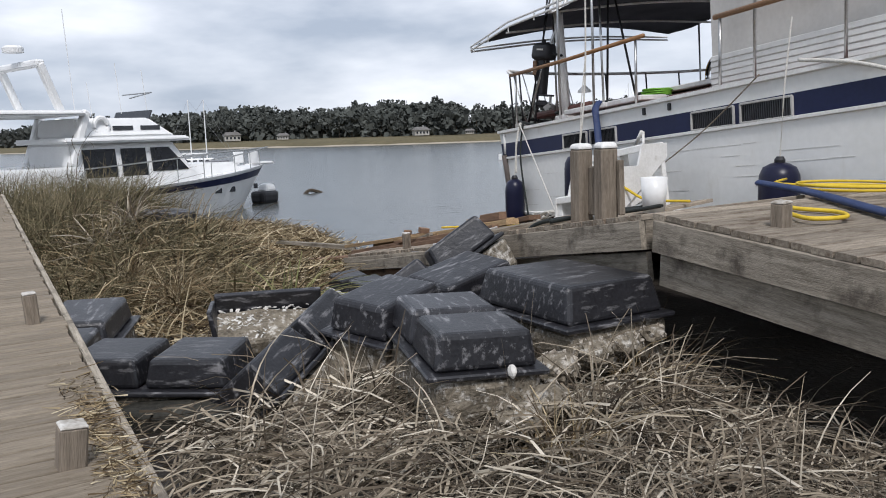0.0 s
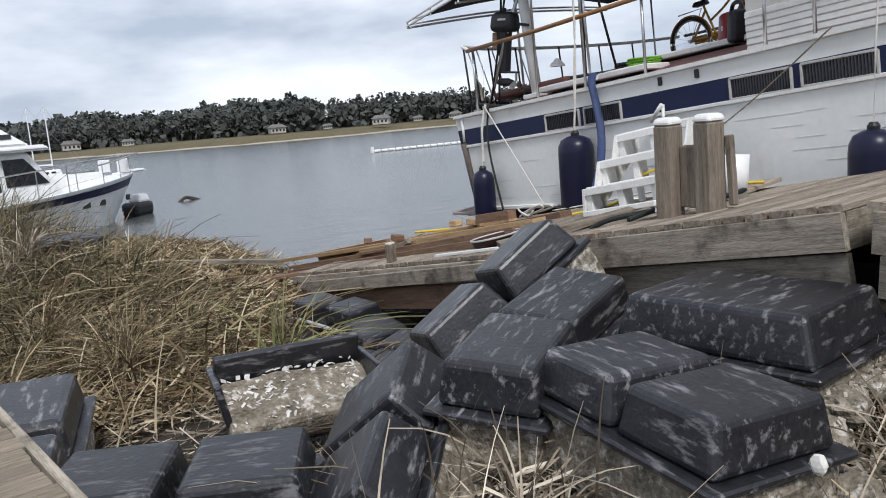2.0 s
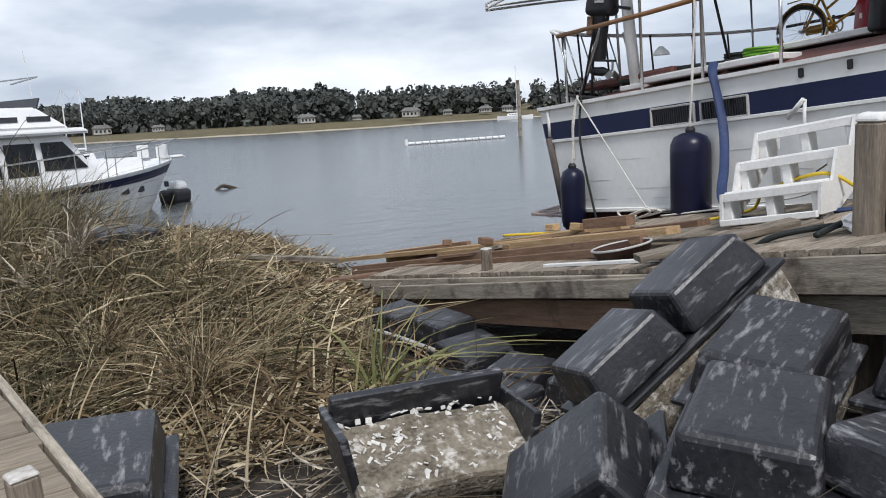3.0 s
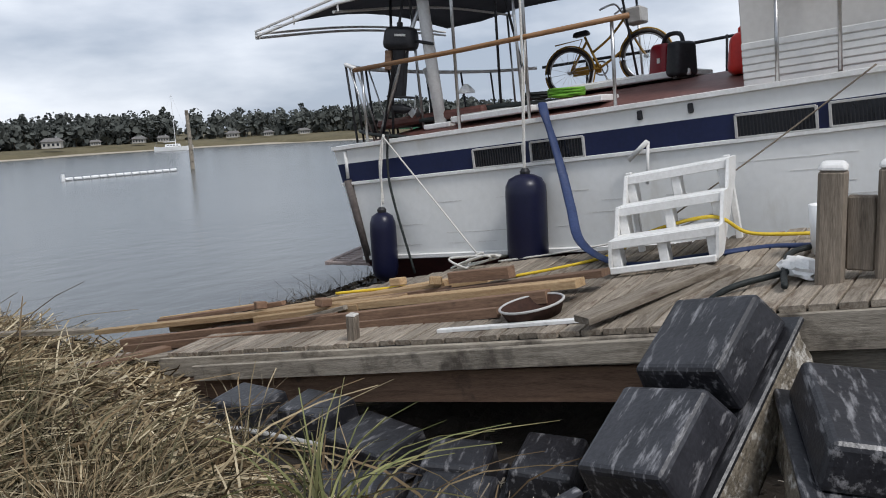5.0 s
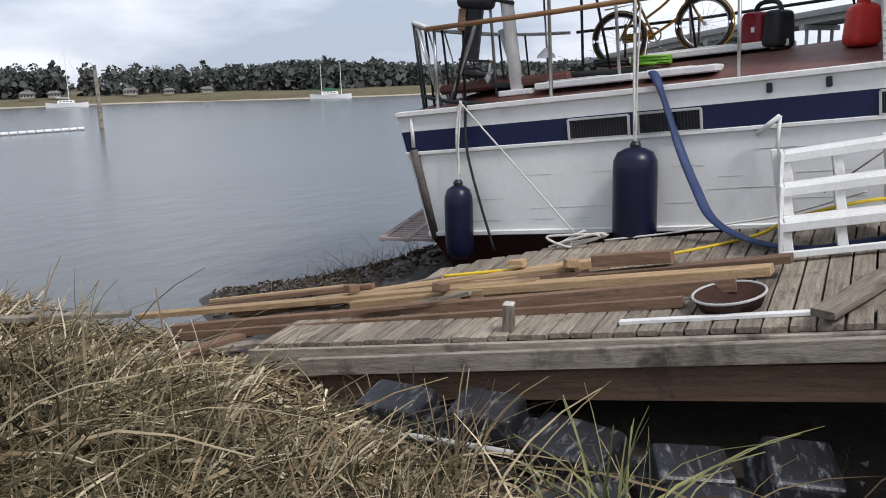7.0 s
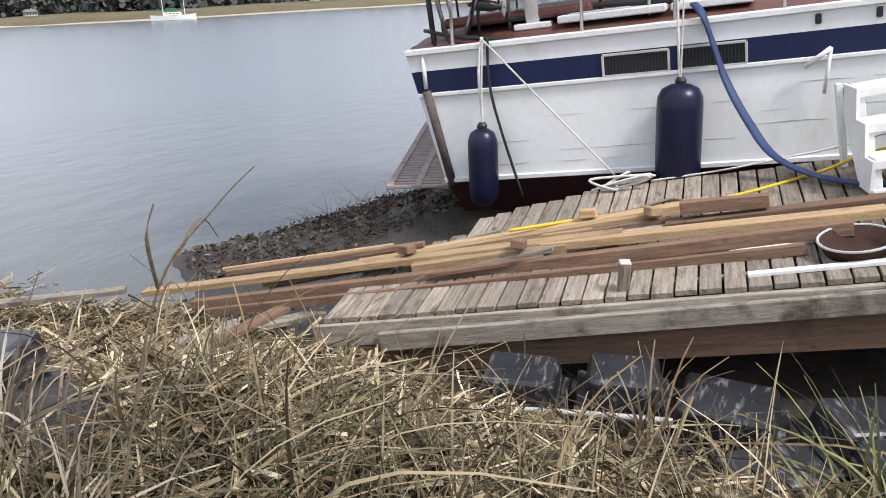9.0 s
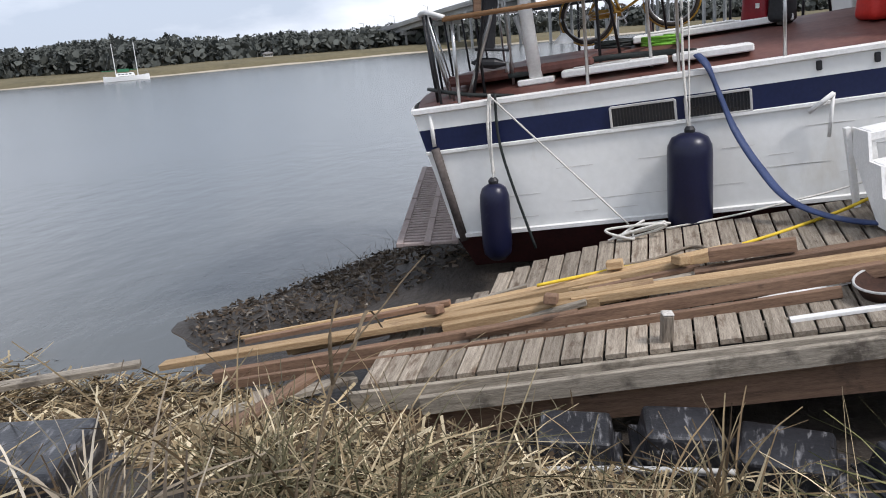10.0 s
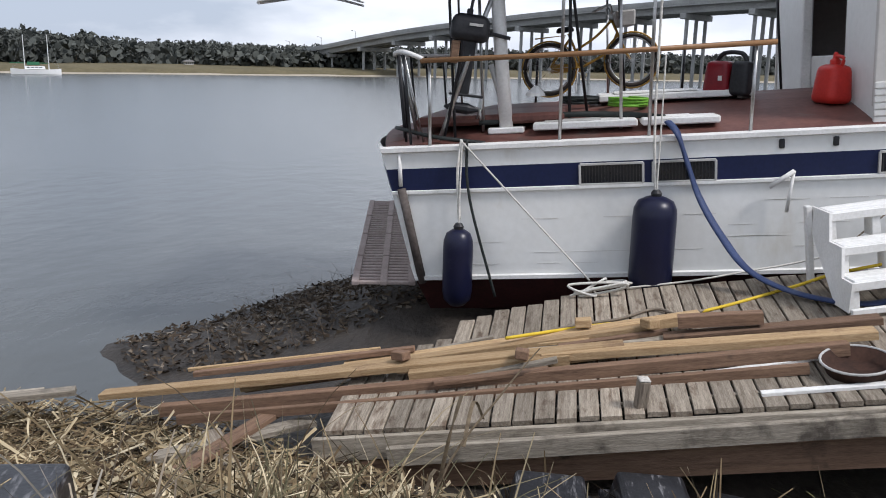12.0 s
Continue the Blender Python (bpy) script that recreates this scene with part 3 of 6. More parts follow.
def bridge():
    ob = thing("highway_bridge", pose(0, 0, 0), "long concrete highway bridge rising over the river on piers", "bridge")
    a = Vector((231.5, 120, 0))
    d = Vector((-0.565, -0.825, 0))
    prof = [(-60, 2.0), (0, 2.4), (38, 3.7), (65, 5.7), (92, 9.2), (106, 10.5), (138, 12.7), (170, 13.9), (230, 15), (330, 15.5)]

    def z_at(s):
        for (s0, z0), (s1, z1) in zip(prof, prof[1:]):
            if s <= s1:
                return z0 + (z1 - z0) * (s - s0) / (s1 - s0)
        return prof[-1][1]
    side = Vector((-d.y, d.x, 0))
    ss = [-60 + 3.0 * i for i in range(131)]
    for name, sect in (("deck_slab", [(-5, 0.0), (5, 0.0), (5, -0.45), (-5, -0.45)]), ("parapet", [(-5.06, 0.5), (-4.8, 0.5), (-4.8, -0.1), (-5.06, -0.1)]), ("parapet", [(4.8, 0.5), (5.06, 0.5), (5.06, -0.1), (4.8, -0.1)]),
                       ("girder", [(-4.0, -0.44), (-3.6, -0.44), (-3.6, -1.5), (-4.0, -1.5)]), ("girder", [(-1.3, -0.44), (-0.9, -0.44), (-0.9, -1.5), (-1.3, -1.5)]), ("girder", [(0.9, -0.44), (1.3, -0.44), (1.3, -1.5), (0.9, -1.5)]), ("girder", [(3.6, -0.44), (4.0, -0.44), (4.0, -1.5), (3.6, -1.5)])):
        bm = bmesh.new()
        pv = None
        zz = [sum(z_at(s + o) for o in (-9, -4, 0, 4, 9)) / 5 - 0.5 for s in ss]
        for s, z in zip(ss, zz):
            r = [bm.verts.new(a + d * s + side * o + Vector((0, 0, z + h))) for o, h in sect]
            if pv:
                for k in range(4):
                    bm.faces.new((pv[k], r[k], r[(k + 1) % 4], pv[(k + 1) % 4]))
            pv = r
        bmesh.ops.recalc_face_normals(bm, faces=bm.faces)
        part(name, bm, CONCRETE, ob)
    yaw = math.degrees(math.atan2(d.y, d.x))
    s = 18
    while s < 320:
        p = a + d * s
        z = z_at(s) - 2.0
        bm = bmesh.new()
        box(bm, 1.0, 9.4, 0.9, pose(p.x, p.y, z - 0.45, 0, 0, yaw), 0.08)
        pier = part("pier", bm, CONCRETE, ob)
        for o in (-3.2, 0, 3.2):
            q = p + side * o
            bm = bmesh.new()
            lathe(bm, [(0.3, -1.0), (0.3, z - 0.8)], 10, Matrix.Translation((q.x, q.y, 0)))
            part("column", bm, CONCRETE, pier)
        s += 11
    for k in range(7):
        p = a + d * (-6 + 13 * k) + side * 4.9
        lamp = part("lamp_post", tube(bmesh.new(), [(p.x, p.y, z_at(-6 + 13 * k) - 0.2), (p.x, p.y, z_at(-6 + 13 * k) + 3.4), (p.x - 1.0, p.y + 0.8, z_at(-6 + 13 * k) + 3.6)], 0.07, 5), CONCRETE, ob)


bridge()

METAL = material("stainless_steel", (0.35, 0.35, 0.35), (0.55, 0.55, 0.54), 4, 0.32, 0.05, 40, metal=0.9)
DARK_METAL = material("dark_painted_metal", (0.012, 0.012, 0.014), (0.03, 0.03, 0.033), 6, 0.45, 0.1, 40)
GEL_WHITE = material("white_gelcoat", (0.72, 0.72, 0.71), (0.82, 0.82, 0.81), 2, 0.28, 0.02, 20)
TEAK = material("varnished_wood", (0.17, 0.085, 0.035), (0.33, 0.18, 0.085), 4, 0.45, 0.2, 25, (1, 8, 8))
GREY_TINT = material("grey_tinted_hatch", (0.10, 0.10, 0.11), (0.2, 0.2, 0.21), 3, 0.3, 0.05, 20)
GREEN_CANVAS = material("green_canvas", (0.02, 0.09, 0.045), (0.03, 0.14, 0.07), 4, 0.85, 0.2, 30)


def sailboat(m, length, masts, label, cover=None):
    ob = thing("sailboat", m, label, "sailboat", "anchored sailboats")
    bm = bmesh.new()
    rings = []
    for i in range(13):
        t = i / 12
        b = length * 0.15 * max(0.02, math.sin(math.pi * min(1, 0.32 + t * 0.68))) ** 0.8
        sh = length * (0.10 + 0.03 * (2 * t - 1) ** 2)
        x = -length / 2 + length * t
        rings.append([bm.verts.new((x, y, z)) for y, z in ((-b, sh), (-b * 0.85, 0.05), (-b * 0.3, -0.3), (b * 0.3, -0.3), (b * 0.85, 0.05), (b, sh))])
    for p, q in zip(rings, rings[1:]):
        for k in range(5):
            bm.faces.new((p[k], q[k], q[k + 1], p[k + 1]))
        bm.faces.new((p[5], q[5], q[0], p[0]))
    bm.faces.new(rings[0])
    bmesh.ops.recalc_face_normals(bm, faces=bm.faces)
    part("hull", bm, GEL_WHITE, ob)
    bm = bmesh.new()
    box(bm, length * 0.42, length * 0.15, length * 0.07, Matrix.Translation((-0.02 * length, 0, length * 0.145)), 0.05, (0.9, 0.85), 2)
    cabin = part("cabin", bm, GEL_WHITE, ob)
    for i in range(4):
        bm = bmesh.new()
        box(bm, length * 0.05, 0.02, length * 0.02, Matrix.Translation((-0.15 * length + i * length * 0.08, -length * 0.074, length * 0.15)))
        part("window", bm, GLASS_DARK, cabin)
    for x, h in masts:
        part("mast", tube(bmesh.new(), [(x, 0, length * 0.1), (x, 0, h)], [length * 0.009, length * 0.006], 6), GEL_WHITE, ob)
        part("boom", tube(bmesh.new(), [(x, 0, length * 0.24), (x - length * 0.3, 0, length * 0.25)], length * 0.009, 6), GREEN_CANVAS if cover else GEL_WHITE, ob)
        part("forestay", tube(bmesh.new(), [(x, 0, h), (length * 0.47, 0, length * 0.13)], length * 0.0016, 4), METAL, ob)
        part("backstay", tube(bmesh.new(), [(x, 0, h), (-length * 0.47, 0, length * 0.13)], length * 0.0016, 4), METAL, ob)
    if cover:
        bm = bmesh.new()
        box(bm, length * 0.26, length * 0.16, length * 0.07, Matrix.Translation((-0.05 * length, 0, length * 0.235)), 0.04, (0.9, 0.6), 2)
        part("awning", bm, cover, ob, "green canvas awning")
    return ob


sailboat(pose(99, 132, 0, 0, 0, -38), 7.0, [(0.4, 10.5)], "small white sailboat with one mast, anchored in the river")
sailboat(pose(123, 92, 0, 0, 0, -55), 7.4, [(-1.6, 6.2), (1.9, 6.3)], "white two-masted sailboat with a green awning, anchored", GREEN_CANVAS)
sailboat(pose(8.2, 60, 0, 0, 0, -8), 5.6, [(-0.6, 5.3), (0.5, 5.3)], "white two-masted sailboat moored beyond a motor yacht")


def river_marks():
    ob = thing("mooring_post", pose(41.5, 54.9, 0), "weathered timber mooring post standing in the river", "post")
    part("post", tube(bmesh.new(), [(0, 0, -1), (0.02, 0, 2.0), (-0.05, 0, 4.6)], [0.17, 0.16, 0.13], 10), WOOD_GREY, ob)
    ob = thing("floating_boom", pose(0, 0, 0), "long white floating boom with an upright end post", "boom")
    a, b = Vector((30.9, 55.2, 0.12)), Vector((39.3, 54.0, 0.12))
    for i in range(14):
        p, q = a.lerp(b, i / 14 + 0.004), a.lerp(b, (i + 1) / 14 - 0.004)
        part("float", tube(bmesh.new(), [p, p.lerp(q, 0.08), p.lerp(q, 0.92), q], [0.06, 0.12, 0.12, 0.06], 8), GEL_WHITE, ob)
    part("end_post", tube(bmesh.new(), [a + Vector((-0.1, 0, -0.6)), a + Vector((-0.1, 0, 0.35))], [0.14, 0.12], 8), GEL_WHITE, ob)
    ob = thing("driftwood", pose(8.9, 30.5, 0.0, 0, 0, 20), "dark driftwood snag lying in the shallow water", "driftwood")
    part("branch", tube(bmesh.new(), curve_points([(-0.45, 0, -0.05), (-0.1, 0.05, 0.12), (0.2, 0, 0.06), (0.5, -0.05, -0.05)], 4), 0.07, 6), BARK, ob)


river_marks()


# ---- motor yacht across the marsh ----
def motor_yacht():
    ax = Vector((-0.9, -0.43, 0)).normalized()
    ay = Vector((0, 0, 1)).cross(ax)
    m = Matrix((ax, ay, Vector((0, 0, 1)))).transposed().to_4x4()
    m.translation = (6.05, 26.4, 0)
    m = m @ Matrix.Diagonal((0.8, 1.0, 1.0, 1.0))
    ob = thing("motor_yacht", m, "white flybridge motor yacht with a dark sheer stripe, moored", "yacht")
    n = 20

    def half(x):
        t = min(1, max(0, x) / 5.5)
        return 1.95 * math.sin(t * math.pi / 2) ** 0.75 + 0.03

    def sheer(x):
        return 1.48 - 0.075 * x + 0.0018 * x * x

    def band(z0, z1, out, name, mat, flare=0.25):
        bm = bmesh.new()
        pv = None
        for i in range(n + 1):
            x = 12.5 * i / n
            r = []
            for sgn in (-1, 1):
                for f in (z0, z1):
                    z = sheer(x) * f
                    w = half(x) * (1 - flare * (1 - f)) + out
                    r.append(bm.verts.new((x + (1 - f) * 1.3 * max(0, 1 - x / 3), sgn * w, z)))
            if pv:
                bm.faces.new((pv[0], pv[1], r[1], r[0]))
                bm.faces.new((pv[3], pv[2], r[2], r[3]))
            else:
                bm.faces.new((r[0], r[2], r[3], r[1]))
            pv = r
        bm.faces.new((pv[0], pv[1], pv[3], pv[2]))
        bmesh.ops.recalc_face_normals(bm, faces=bm.faces)
        return part(name, bm, mat, ob)
    band(-0.3, 1.0, 0.0, "hull", GEL_WHITE)
    band(0.76, 0.93, 0.03, "stripe", NAVY)
    band(0.965, 1.02, 0.05, "rub_rail", GEL_WHITE)
    bm = bmesh.new()
    pv = None
    for i in range(n + 1):
        x = 12.5 * i / n
        r = [bm.verts.new((x, s * half(x), sheer(x))) for s in (-1, 1)]
        if pv:
            bm.faces.new((pv[0], r[0], r[1], pv[1]))
        pv = r
    part("foredeck", bm, GEL_WHITE, ob)

    def hull_box(name, x0, x1, w0, w1, z0, z1, mat, front=0.0, back=0.0, bevel=0.06):
        b = bmesh.new()
        vs = [b.verts.new(p) for p in ((x0, -w0, z0), (x1, -w0, z0), (x1, w0, z0), (x0, w0, z0), (x0 + front, -w1, z1), (x1 + back, -w1, z1), (x1 + back, w1, z1), (x0 + front, w1, z1))]
        for f in ((3, 2, 1, 0), (4, 5, 6, 7), (0, 1, 5, 4), (1, 2, 6, 5), (2, 3, 7, 6), (3, 0, 4, 7)):
            b.faces.new([vs[k] for k in f])
        bmesh.ops.bevel(b, geom=b.edges[:], offset=bevel, segments=2, affect="EDGES")
        return part(name, b, mat, ob)
    hull_box("trunk_cabin", 1.6, 5.0, 0.9, 0.75, 1.1, 1.62, GEL_WHITE, 0.6)
    hull_box("deckhouse", 4.3, 9.6, 1.6, 1.4, 0.9, 2.40, GEL_WHITE, 1.25)
    hull_box("house_roof", 4.9, 9.9, 1.72, 1.68, 2.40, 2.56, GEL_WHITE, 0.15)
    hull_box("flybridge", 5.4, 9.2, 1.45, 1.15, 2.56, 3.12, GEL_WHITE, 0.9)
    hull_box("bow_pulpit", -0.55, 0.5, 0.22, 0.2, 1.46, 1.55, GEL_WHITE, 0.1)
    hull_box("hardtop", 9.0, 12.6, 1.75, 1.7, 3.18, 3.34, GEL_WHITE, 0.1)
    hull_box("aft_cabin", 9.4, 12.4, 1.75, 1.7, 0.6, 1.75, GEL_WHITE)
    for sgn in (-1, 1):
        for x0, x1, z0, z1 in ((5.55, 6.55, 1.5, 2.22), (6.75, 7.75, 1.4, 2.22), (7.95, 9.2, 1.4, 2.22)):
            b = bmesh.new()
            k = 0.55 if x0 < 5.6 else 0.0
            vs = [b.verts.new(p) for p in ((x0 - k, sgn * 1.545, z0), (x1, sgn * 1.545, z0), (x1, sgn * 1.46, z1), (x0 + k * 0.4, sgn * 1.46, z1))]
            b.faces.new(vs)
            bmesh.ops.solidify(b, geom=b.faces[:], thickness=-0.05 * sgn)
            part("side_window", b, GLASS_DARK, ob)
        for x in (3.0, 3.8, 1.2):
            b = bmesh.new()
            w = half(x) * 0.89
            box(b, 0.36 if x > 2 else 0.2, 0.05, 0.17, pose(x, sgn * w, 0.74, 0, 0, 0), 0.02)
            part("porthole", b, GLASS_DARK, ob)
        b = bmesh.new()
        box(b, 0.26, 0.3, 1.7, pose(9.25, sgn * 1.45, 2.55, 0, -24, 0), 0.05)
        part("arch_leg", b, GEL_WHITE, ob)
        b = bmesh.new()
        box(b, 0.24, 0.26, 1.5, pose(10.0, sgn * 1.3, 3.95, 0, 24, 0), 0.05)
        part("radar_arch_leg", b, GEL_WHITE, ob)
        rail = [(x, sgn * (half(x) - 0.08), sheer(x) + 0.55) for x in (-0.3, 0.6, 1.6, 2.8, 4.2)]
        part("bow_rail", tube(bmesh.new(), rail, 0.022, 6), METAL, ob)
        for x, y, z in rail[1:]:
            part("stanchion", tube(bmesh.new(), [(x, y, z), (x, y, sheer(x))], 0.016, 5), METAL, ob)
    b = bmesh.new()
    box(b, 0.05, 2.4, 0.7, pose(5.02, 0, 1.92, 0, 52, 0), 0.01)
    part("windshield", b, GLASS_DARK, ob)
    b = bmesh.new()
    box(b, 0.3, 2.8, 0.2, pose(10.3, 0, 4.62), 0.05)
    part("radar_arch_top", b, GEL_WHITE, ob)
    b = bmesh.new()
    lathe(b, [(0.05, 0), (0.33, 0.02), (0.34, 0.14), (0.28, 0.2)], 16, Matrix.Translation((10.6, 0.3, 4.95)))
    part("radar_dome", b, GEL_WHITE, ob)
    b = bmesh.new()
    tube(b, [(8.3 + 0.27 * math.cos(a), 1.3, 2.85 + 0.27 * math.sin(a)) for a in [i * math.pi / 10 for i in range(20)]], 0.08, 8, closed=True)
    part("life_ring", b, GEL_WHITE, ob)
    b = bmesh.new()
    tube(b, [(8.3 + 0.27 * math.cos(a), -1.38, 2.85 + 0.27 * math.sin(a)) for a in [i * math.pi / 10 for i in range(20)]], 0.08, 8, closed=True)
    part("life_ring", b, GEL_WHITE, ob)
    for x, y, h in ((8.9, 0.8, 6.2), (7.2, -0.9, 4.3), (6.1, -0.7, 4.9), (5.9, 0.6, 4.6)):
        part("antenna", tube(bmesh.new(), [(x, y, 3.0), (x + 0.15, y, h)], 0.014, 4), GEL_WHITE, ob)
    part("flybridge_rail", tube(bmesh.new(), [(5.9, -0.9, 3.9), (5.9, 0.9, 3.9), (6.9, 1.0, 3.7)], 0.02, 5), METAL, ob)
    for sgn in (-1, 1):
        for x in (4.6, 5.8, 7.0, 8.2, 9.4):
            part("stanchion", tube(bmesh.new(), [(x, sgn * (half(x) - 0.06), sheer(x)), (x, sgn * (half(x) - 0.06), sheer(x) + 0.75)], 0.018, 5), METAL, ob)
        part("side_rail", tube(bmesh.new(), [(x, sgn * (half(x) - 0.06), sheer(x) + 0.75) for x in (4.2, 5.4, 6.6, 7.8, 9.4)], 0.02, 6), METAL, ob)
        for x0 in (6.0, 7.1):
            b = bmesh.new()
            box(b, 0.8, 0.03, 0.13, pose(x0 + 0.4, sgn * 1.36, 2.82), 0.01)
            part("vent_slot", b, GLASS_DARK, ob)
    b = bmesh.new()
    box(b, 0.05, 2.2, 0.30, pose(6.15, 0, 3.22, 0, -28, 0), 0.01)
    part("flybridge_screen", b, GLASS_DARK, ob)
    b = bmesh.new()
    box(b, 0.7, 0.7, 0.10, pose(2.4, 0, 1.62), 0.03)
    part("deck_hatch", b, GREY_TINT, ob)
    for sgn in (-1, 1):
        b = bmesh.new()
        box(b, 0.5, 0.08, 0.4, pose(0.9, sgn * 0.45, 1.72), 0.02)
        part("pulpit_locker", b, GEL_WHITE, ob)
    dinghy = thing("dinghy", pose(6.15, 26.9, 0.0, 0, 0, 35), "dark hulled dinghy with a white top, tied off", "dinghy")
    b = bmesh.new()
    box(b, 0.9, 0.65, 0.5, Matrix.Translation((0, 0, 0.2)), 0.16, (1.08, 1.08), 3)
    part("hull", b, DARK_METAL, dinghy)
    b = bmesh.new()
    box(b, 0.6, 0.5, 0.3, Matrix.Translation((0.12, 0, 0.55)), 0.1, (0.8, 0.8), 2)
    part("cover", b, GEL_WHITE, dinghy)


motor_yacht()

# ---- fittings of the cruiser ----
INV = BOAT.inverted()
GREY_FRAME = material("grey_frame_paint", (0.36, 0.35, 0.33), (0.5, 0.49, 0.47), 5, 0.6, 0.1, 30)
CANVAS = material("awning_canvas", (0.055, 0.055, 0.062), (0.10, 0.10, 0.11), 3, 0.9, 0.2, 60)
SIDING = material("cabin_siding", (0.60, 0.59, 0.56), (0.72, 0.71, 0.68), 2, 0.55, 0.08, 20)
PANEL = material("cabin_panel", (0.50, 0.48, 0.45), (0.60, 0.58, 0.55), 1.5, 0.6, 0.05, 20)
NAVY_VINYL = material("navy_vinyl", (0.006, 0.007, 0.022), (0.010, 0.011, 0.034), 4, 0.34, 0.08, 50, stain=(0.03, 0.03, 0.055), stain_cover=0.35, stain_scale=5)
ROPE_WHITE = material("white_rope", (0.45, 0.43, 0.39), (0.70, 0.68, 0.63), 30, 0.9, 0.8, 120)
ROPE_BROWN = material("old_rope", (0.14, 0.11, 0.085), (0.26, 0.22, 0.17), 30, 0.95, 0.8, 120)
ROPE_YELLOW = material("yellow_rope", (0.55, 0.37, 0.02), (0.72, 0.52, 0.05), 20, 0.7, 0.5, 100)
ROPE_DARK = material("dark_cable", (0.01, 0.012, 0.012), (0.025, 0.03, 0.028), 20, 0.6, 0.3, 80)
HOSE_BLUE = material("blue_hose", (0.018, 0.03, 0.085), (0.04, 0.062, 0.145), 5, 0.6, 0.25, 60, stain=(0.09, 0.11, 0.18), stain_cover=0.46)
RED_PLASTIC = material("red_plastic", (0.42, 0.02, 0.015), (0.56, 0.035, 0.025), 4, 0.42, 0.05, 40)
MAROON = material("maroon_casing", (0.16, 0.008, 0.014), (0.24, 0.015, 0.022), 4, 0.35, 0.05, 40)
GOLD_PAINT = material("gold_bike_paint", (0.34, 0.19, 0.03), (0.44, 0.26, 0.05), 6, 0.4, 0.05, 40)
RUBBER = material("tyre_rubber", (0.02, 0.018, 0.016), (0.06, 0.05, 0.042), 8, 0.85, 0.3, 60)
LIME = material("lime_cord", (0.10, 0.30, 0.02), (0.20, 0.44, 0.05), 20, 0.6, 0.4, 90)
PILE_DARK = material("dark_edge_board", (0.05, 0.04, 0.036), (0.13, 0.11, 0.10), 4, 0.85, 0.5, 30, stain=(0.2, 0.18, 0.16), stain_cover=0.35)
GRATE = material("grey_grating", (0.24, 0.19, 0.175), (0.36, 0.30, 0.28), 6, 0.8, 0.3, 40)


def L(x, y, z):
    return INV @ Vector((x, y, z))


def bpart(name, bm, mat, parent=None, label="", smooth=False):
    return part(name, bm, mat, parent or boat, label, smooth)


def deck_top(x, y):
    """World height of the cruiser's deck."""
    s = 7.6 - y
    camber = 0.30 * math.sin(math.pi * min(1, max(0, (x - 6.19) / 4.12))) * min(1, max(0.35, 0.35 + s))
    return 1.95 + 0.43 + math.tan(radians(4.3)) * s + 0.02 + camber


def pipe(name, pts, r, mat, sides=8, parent=None, label=""):
    return bpart(name, tube(bmesh.new(), [L(*p) for p in pts], r, sides), mat, parent, label, True)


